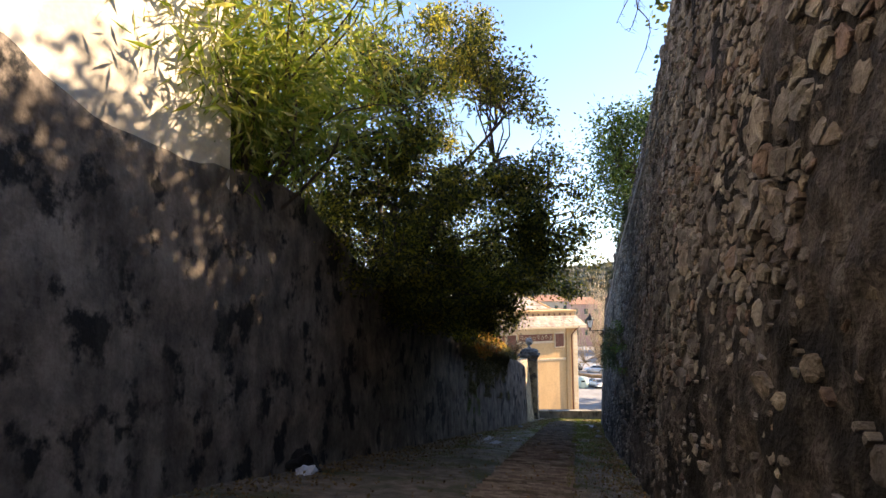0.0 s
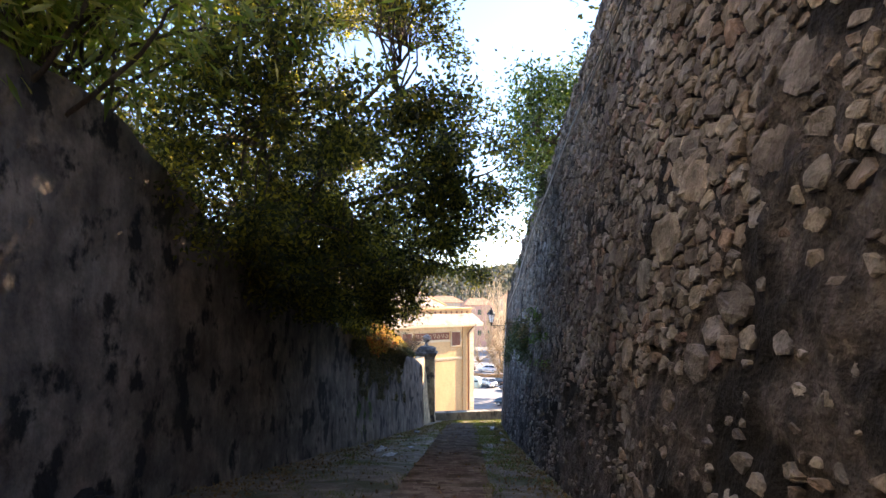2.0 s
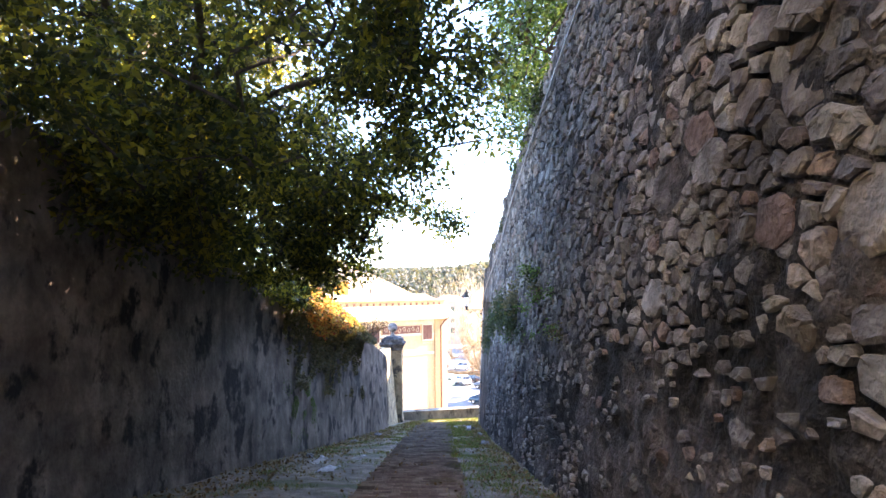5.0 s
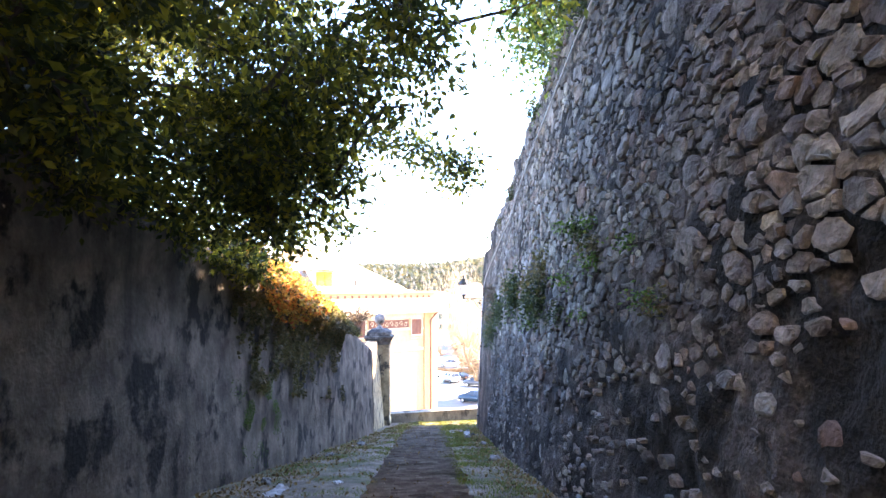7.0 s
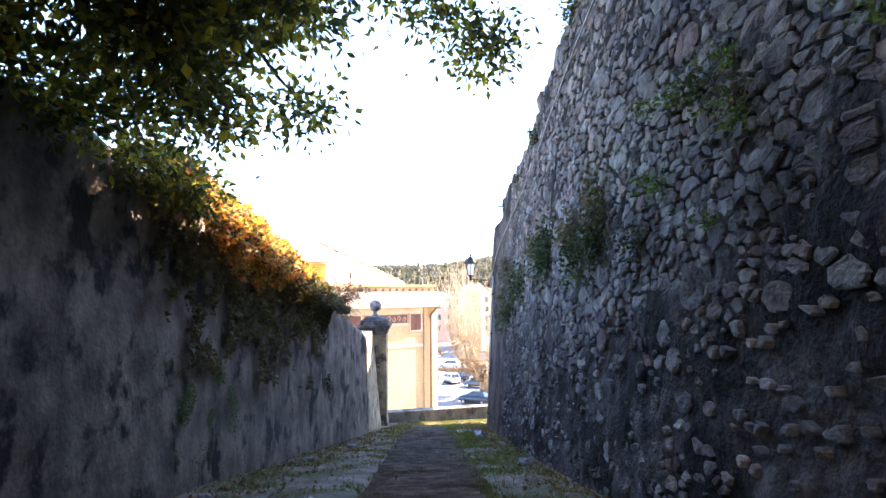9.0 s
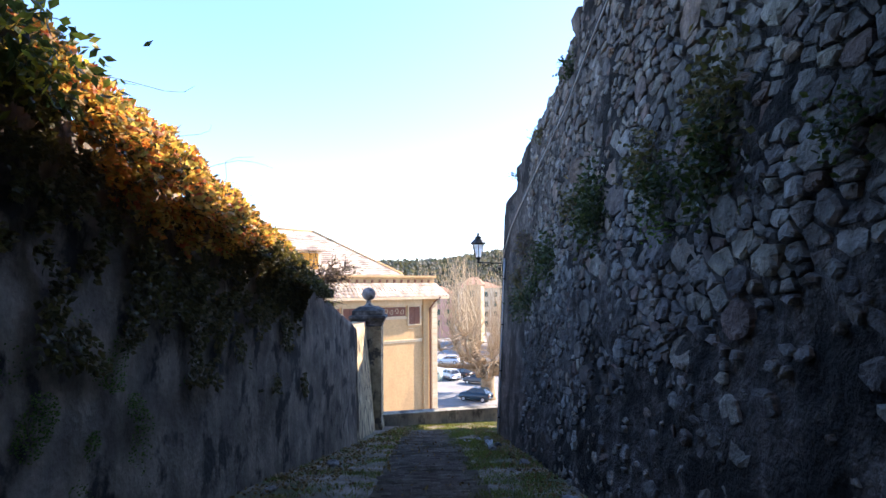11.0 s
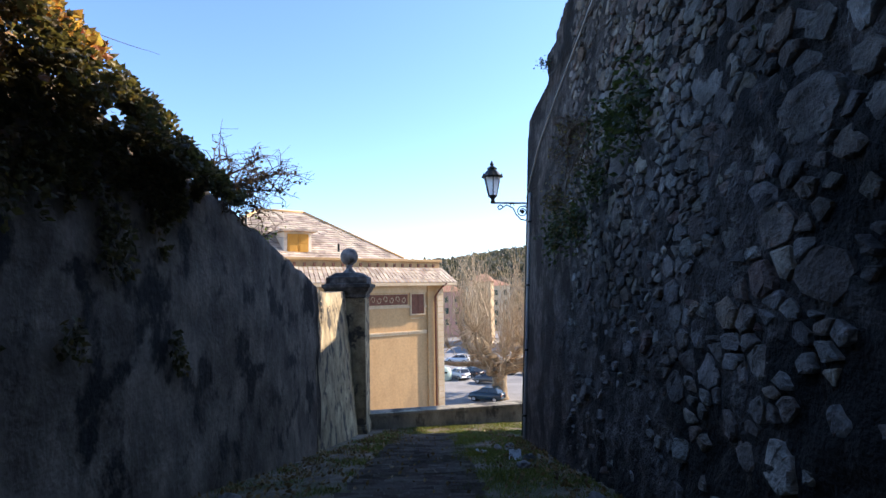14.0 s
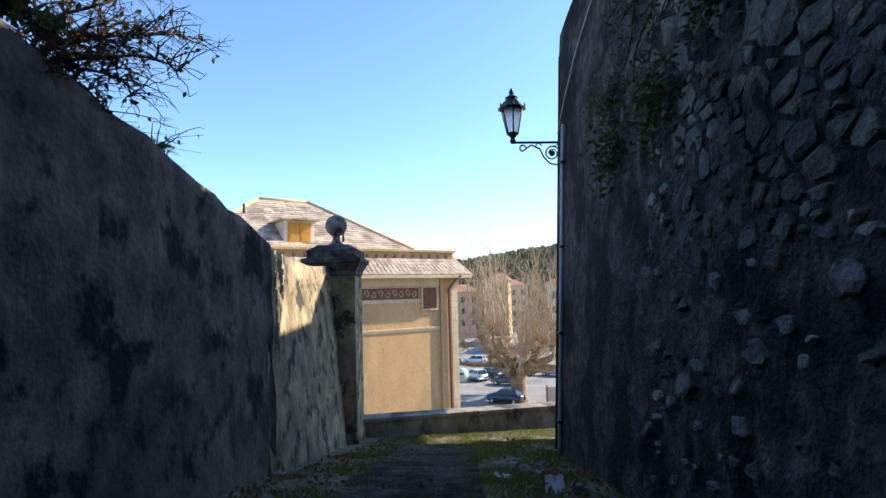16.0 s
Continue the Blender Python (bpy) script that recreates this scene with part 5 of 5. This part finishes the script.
def on_right(y, z, out):
    return Vector((right_face(y, z - ground_z(y)) - out, y, z))


def pipe_and_cable():
    t = thing("conduit_pipe", "grey conduit pipe running up the rendered corner", "pipe", at=on_right(30.5, -5.95, 0.07))
    o = Vector(t.location)
    bm = bmesh.new()
    tube(bm, [on_right(30.5, -6.2 + 0.53 * k, 0.075) - o for k in range(11)], 0.035, 10)
    part("pipe", bm, M_ZINC, t, "", True)
    for k in range(4):
        bm = bmesh.new()
        p = on_right(30.5, -5.4 + 1.3 * k, 0.05) - o
        box(bm, p.x - 0.07, p.x + 0.06, p.y - 0.06, p.y + 0.06, p.z - 0.02, p.z + 0.02, 0.005)
        part("clip", bm, M_IRON, t)
    bm = bmesh.new()
    tube(bm, [on_right(31.0, -6.2 + 0.55 * k, 0.05) - o for k in range(13)], 0.02, 8)
    part("pipe", bm, M_IRON, t, "thin dark pipe", True)
    t = thing("wall_cable", "grey cable slung along the rubble wall to the lantern", "cable", at=on_right(24, 1.0, 0.1))
    o = Vector(t.location)
    bm = bmesh.new()
    pts = [(9, 4.4), (13, 3.75), (17, 3.0), (20, 2.3), (21.9, 1.7), (23.4, 1.15), (26, 0.62), (28.2, 0.15), (29.4, -0.15), (30.4, -0.62), (30.85, -0.95)]
    tube(bm, [on_right(y, z, 0.09) - o for y, z in pts], 0.015, 6)
    part("cable", bm, M_ZINC, t, "", True)
    bm = bmesh.new()
    tube(bm, [on_right(y, z + 0.10, 0.08) - o for y, z in pts[:-1]], 0.008, 6)
    part("cable", bm, M_IRON, t, "thin black cable", True)


pipe_and_cable()


# ---- litter on the lane ----
def crumpled(name, at, size, mat, label, seed, flat=0.35):
    rnd = random.Random(seed)
    bm = bmesh.new()
    bmesh.ops.create_icosphere(bm, subdivisions=3, radius=1)
    for v in bm.verts:
        k = 1 + 0.45 * noise.noise(v.co * 1.7 + Vector((seed, 0, 0))) + 0.2 * noise.noise(v.co * 4 + Vector((0, seed, 0)))
        v.co = Vector((v.co.x * size[0] * k, v.co.y * size[1] * k, max(-0.3, v.co.z) * size[2] * k))
    ob = part(name, bm, mat, None)
    ob.location = (at[0], at[1], ground_z(at[1]) + 0.25 * size[2])
    ob.rotation_euler = (-0.187, 0, rnd.uniform(0, 6))
    tagged(ob, label, "litter")


def paper(at, w, l, seed):
    bm = bmesh.new()
    n = 6
    g = [[bm.verts.new((w * (i / n - 0.5), l * (j / n - 0.5), 0.035 + 0.05 * noise.noise((i * 0.6 + seed, j * 0.6, 0)))) for i in range(n + 1)] for j in range(n + 1)]
    for j in range(n):
        for i in range(n):
            bm.faces.new((g[j][i], g[j][i + 1], g[j + 1][i + 1], g[j + 1][i]))
    bmesh.ops.solidify(bm, geom=bm.faces[:], thickness=0.003)
    ob = part("paper_sheet", bm, M_PAPER, None)
    ob.location = (at[0], at[1], ground_z(at[1]) + 0.015)
    ob.rotation_euler = (-0.187, 0, seed)
    tagged(ob, "crumpled white paper sheet lying on the lane", "paper")


paper((-2.35, 15.9), 0.28, 0.36, 1.1)
paper((-2.78, 17.2), 0.24, 0.30, 2.3)
paper((-2.06, 17.9), 0.13, 0.16, 0.4)
paper((0.55, 27.65), 0.18, 0.34, 3.0)
paper((0.1, 28.3), 0.12, 0.18, 5.0)
crumpled("dark_bag", (-4.62, 8.7), (0.24, 0.30, 0.26), M_TYRE, "black crumpled plastic bag against the wall foot", 3)
crumpled("pale_rag", (-4.42, 8.45), (0.20, 0.16, 0.10), M_PAPER, "pale crumpled rag beside the black bag", 4)
for i, (x, y, s) in enumerate([(0.62, 28.6, 0.07), (0.72, 27.4, 0.08), (0.5, 26.6, 0.08), (0.75, 24.2, 0.08), (-2.5, 24.5, 0.09), (-2.9, 22.0, 0.07), (0.66, 20.8, 0.10), (-3.2, 18.2, 0.08), (0.7, 29.4, 0.07), (0.45, 29.0, 0.07)]):
    crumpled("loose_stone", (x, y), (s, s * 1.3, s * 0.8), M_CAP, "loose grey stone fallen beside the wall", 20 + i)


# ---- grass, moss and fallen leaves ----
def grass():
    rnd = random.Random(91)
    verts, faces = [], []
    n = 0
    while n < 60000:
        y = 8 + 28.2 * rnd.random() ** 0.55
        x = rnd.uniform(-3.4, 2.6)
        if y > 33.2 + (x + 2.4) * 0.21 + 1.1 or x < left_x(y) + 0.05:
            continue
        if y < 31.3 and x > right_base(y) - 0.03:
            continue
        strip = -1.62 < x < -0.26 and y < 33.0
        edge = min(abs(x + 1.62), abs(x + 0.26))
        d = 0.10 + 1.3 * wob(x, y, 0, 0.7, 60) + lerp([(22, 0), (29, 0.1), (31, 0.34)], y) + (0.32 if x > -0.26 else -0.12)
        if strip:
            d = 0.1 - edge * 1.5 + 0.4 * wob(x, y, 0, 0.5, 61) + lerp([(29, 0), (32, 0.4)], y)
        if rnd.random() > d:
            continue
        z = ground_z(y) + 0.05 * wob(x, y, 0, 1.3, 1) + 0.02 * wob(x, y, 0, 0.35, 2)
        hh = rnd.uniform(0.02, 0.065) * (0.8 if y > 31 else 1)
        a = rnd.uniform(0, 6.28)
        w = 0.006
        lx, ly = rnd.gauss(0, 0.03), rnd.gauss(0, 0.03)
        b = len(verts)
        verts += [(x - w * math.cos(a), y - w * math.sin(a), z - 0.01), (x + w * math.cos(a), y + w * math.sin(a), z - 0.01), (x + lx, y + ly, z + hh)]
        faces.append((b, b + 1, b + 2))
        n += 1
    ob = raw("grass", verts, faces, M_GRASS)
    tagged(ob, "short green grass and moss beside the paving", "grass", kind="stuff")
    spots = []
    for _ in range(7000):
        y = rnd.uniform(4, 34)
        side = rnd.random()
        if side < 0.5:
            x = left_x(y) + 0.1 + abs(rnd.gauss(0, 0.7))
        elif side < 0.85:
            x = right_base(y) - 0.08 - abs(rnd.gauss(0, 0.4))
        else:
            x = rnd.uniform(left_x(y) + 0.1, 0.85)
        spots.append(((x, y, ground_z(y) + 0.015 + 0.05 * wob(x, y, 0, 1.3, 1) + 0.012), (0, 0, 0)))
    leaves("fallen_leaves", spots, M_DRY, None, 0.065, 0.02, -0.05, "", 92)
    tagged(bpy.data.objects["fallen_leaves"], "dry brown leaves and debris scattered along the lane", "leaves", kind="stuff")


grass()


# ---- bricks of the patch on the gate wall ----
def gate_bricks():
    wall = bpy.data.objects["wall_gate"]
    rnd = random.Random(7)
    bm = bmesh.new()
    box(bm, -0.006, 0.006, -0.12, 0.12, -0.045, 0.045, 0.006)
    me = mesh_of(bm, M_GATE, "brick")
    for r in range(6):
        for c in range(3):
            y = 29.15 + 0.26 * c + (0.13 if r % 2 else 0)
            z = -2.88 - 0.115 * r - 0.05 * c
            if (y - 29.2) ** 2 / 0.7 + (z + 3.1) ** 2 / 0.35 > 1:
                continue
            ob = new("brick", me)
            ob.parent = wall
            ob.location = (left_x(y) - 0.02 - (0.03 + 0.03 * (y - 28.9)) * (z - ground_z(y)) - 0.10 * (y - 28.9) + 0.008, y, z)


gate_bricks()


# ---- paving bricks of the lane ----
def paving():
    rnd = random.Random(101)
    ground = bpy.data.objects["ground"]
    verts, faces = [], []
    shared = []
    for k in range(6):
        bm = bmesh.new()
        w, l, h = 0.115 + 0.01 * rnd.random(), 0.052, 0.05
        box(bm, -w, w, -l, l, -0.06, h - 0.02)
        for v in bm.verts:
            if v.co.z > 0:
                v.co.z += (0.014 if v.co.y < 0 else -0.008) + rnd.uniform(-0.004, 0.004)
                v.co.x *= 0.97
                v.co.y *= 0.9
        shared.append(mesh_of(bm, M_BRICK, "brick"))
    count = 0
    y = 0.5
    row = 0
    while y < 33.2:
        x = -1.60 + (0.12 if row % 2 else 0) + rnd.uniform(-0.03, 0.03)
        missing = wob(0, y, 0, 0.5, 70) > 0.55
        while x < -0.30:
            z = ground_z(y) - 0.02 + 0.02 * wob(x, y, 0, 0.8, 71)
            if not missing and rnd.random() > 0.03:
                tilt = rnd.gauss(0, 0.03)
                if 14.5 < y < 20.5 and count < 300:
                    ob = new("brick", shared[rnd.randrange(6)])
                    ob.parent = ground
                    ob.location = (x + 0.12, y, z)
                    ob.rotation_euler = (-0.187 + tilt, rnd.gauss(0, 0.03), rnd.gauss(0, 0.02))
                    count += 1
                else:
                    m = Matrix.Translation((x + 0.12, y, z)) @ Euler((-0.187 + tilt, rnd.gauss(0, 0.03), rnd.gauss(0, 0.02))).to_matrix().to_4x4()
                    me = shared[rnd.randrange(6)]
                    b = len(verts)
                    verts += [m @ v.co for v in me.vertices]
                    faces += [tuple(b + i for i in p.vertices) for p in me.polygons]
            x += 0.245
        y += 0.118 + rnd.uniform(-0.006, 0.006)
        row += 1
    ob = raw("paving_bricks", verts, faces, M_BRICK_I, ground)
    tagged(ob, "worn ribbed courses of brown paving bricks", kind="stuff")


paving()


# ---- stones of the rubble wall ----
def wall_stones():
    rnd = random.Random(111)
    wall = bpy.data.objects["wall_right"]
    # seeds with their own sizes, thrown largest first
    cell = 0.5
    LONG = 1.32          # stones lie on their long side
    grid = {}
    seeds = []

    def size_at(y, h):
        s = 0.072 + 0.036 * wob(y, h, 0, 1.9, 80)
        return s * lerp([(3, 1.25), (12, 1.08), (16, 1.05), (20, 1.3), (26, 1.15)], y)

    Y0, Y1 = 1.2, 28.7
    for _ in range(120000):
        y = rnd.uniform(Y0, Y1)
        top = right_top(y) - ground_z(y)
        h = rnd.uniform(-0.15, top - 0.02)
        r = size_at(y, h) * math.exp(rnd.gauss(-0.08, 0.68))
        r = min(lerp([(0, 0.12), (1.6, 0.16), (2.6, 0.22)], h), max(0.036, r))
        gy, gh = int(y / cell), int(h / cell)
        ok = True
        for a in range(gy - 1, gy + 2):
            for b in range(gh - 1, gh + 2):
                for (py, ph, pr) in grid.get((a, b), ()):
                    if ((py - y) / LONG) ** 2 + (ph - h) ** 2 < (0.86 * (r + pr)) ** 2:
                        ok = False
                        break
                if not ok:
                    break
            if not ok:
                break
        if ok:
            grid.setdefault((gy, gh), []).append((y, h, r))
            seeds.append((y, h, r))
    verts, faces = [], []
    count = 0
    for (y, h, r) in seeds:
        # mortar-covered stretches: low down, and the rendered end
        cover = 0.5 * wob(y, h, 0, 1.6, 81) + lerp([(0, 0.80), (1.2, 0.60), (2.0, 0.24), (2.8, -0.14), (7, -0.4)], h) * lerp([(5, 0.85), (9, 0.95), (14, 0.95), (19, 0.62)], y) + lerp([(2, 0.45), (4.5, 0.22), (8, 0.0), (18, 0.02), (23.0, 0.08), (25.0, 0.2), (26.8, 0.5), (28.6, 1.2)], y + 0.25 * wob(h, 0, 0, 1.0, 82))
        hidden = cover > 0.42 + rnd.uniform(-0.2, 0.25)
        poly = [(-0.6, -0.6), (0.6, -0.6), (0.6, 0.6), (-0.6, 0.6)]
        gy, gh = int(y / cell), int(h / cell)
        for a in range(gy - 2, gy + 3):
            for b in range(gh - 2, gh + 3):
                for (py, ph, pr) in grid.get((a, b), ()):
                    dy, dh = (py - y) / LONG, ph - h
                    d2 = dy * dy + dh * dh
                    if d2 < 1e-9 or d2 > 1.4:
                        continue
                    lim = (d2 + r * r - pr * pr) / 2
                    out = []
                    for k in range(len(poly)):
                        p, q = poly[k], poly[(k + 1) % len(poly)]
                        sp, sq = p[0] * dy + p[1] * dh - lim, q[0] * dy + q[1] * dh - lim
                        if sp <= 0:
                            out.append(p)
                        if (sp < 0) != (sq < 0) and abs(sp - sq) > 1e-12:
                            f = sp / (sp - sq)
                            out.append((p[0] + (q[0] - p[0]) * f, p[1] + (q[1] - p[1]) * f))
                    poly = out
                    if len(poly) < 3:
                        break
        if len(poly) < 3 or (hidden and (y > 26.8 or rnd.random() < 0.58)):
            continue
        # round the corners once, and keep within the stone's own size
        lim = 2.3 * r
        soft = []
        cut = rnd.uniform(0.05, 0.16)
        for k in range(len(poly)):
            p, q = poly[k], poly[(k + 1) % len(poly)]
            if (p[0] - q[0]) ** 2 + (p[1] - q[1]) ** 2 < (0.22 * r) ** 2:
                continue
            for f in ((cut, 1 - cut) if rnd.random() < 0.7 else (cut, rnd.uniform(0.4, 0.6), 1 - cut)):
                v = Vector((p[0] + (q[0] - p[0]) * f, p[1] + (q[1] - p[1]) * f))
                v *= rnd.uniform(0.88, 1.04)
                if v.length > lim:
                    v *= lim / v.length
                soft.append(v)
        shrink = rnd.uniform(0.84, 1.02) - max(0, cover) * 0.4
        if hidden:
            shrink = rnd.uniform(0.35, 0.7)
        proud = rnd.uniform(0.0, 0.042) * (0.6 + r * 2.4) * (1.0 if cover < 0.15 else 0.6)
        ty, th = rnd.gauss(0, 0.13), rnd.gauss(-0.05, 0.13)
        n = len(soft)
        if n < 5:
            continue
        vs, fs = [], []

        def spot(v, k, out):
            yy, hh = y + v.x * k * LONG, h + v.y * k
            return Vector((right_face(yy, hh) - out, yy, hh + ground_z(y)))

        for v in soft:
            vs.append(spot(v, shrink, -0.075))
        for v in soft:
            j = rnd.uniform(0.94, 1.0)
            vs.append(spot(v, shrink * j, 0.006 + proud * 0.75 + ty * v.x * 0.5 + th * v.y * 0.5))
        for v in soft:
            j = rnd.uniform(0.55, 0.9)
            vs.append(spot(v, shrink * j, 0.006 + 0.008 * rnd.random() + proud * rnd.uniform(0.6, 1.5) + (ty * v.x + th * v.y) * 0.6))
        for k in range(n):
            m = (k + 1) % n
            fs.append((m, k, n + k, n + m))
            fs.append((n + m, n + k, 2 * n + k, 2 * n + m))
        fs.append(tuple(2 * n + k for k in range(n))[::-1])
        if count < 300 and 6.2 < y < 13.0 and 0.9 < h < 3.6 and r > 0.11:
            ob = raw("stone", [tuple(v - Vector((right_face(y, h), y, h + ground_z(y)))) for v in vs], fs, M_STONE, wall)
            ob.location = (right_face(y, h), y, h + ground_z(y))
            count += 1
        else:
            b = len(verts)
            verts += [tuple(v) for v in vs]
            faces += [tuple(b + i for i in f) for f in fs]
    ob = raw("stones", verts, faces, M_STONE_I, wall)
    tagged(ob, "rough grey and brown rubble stones", kind="stuff")


wall_stones()
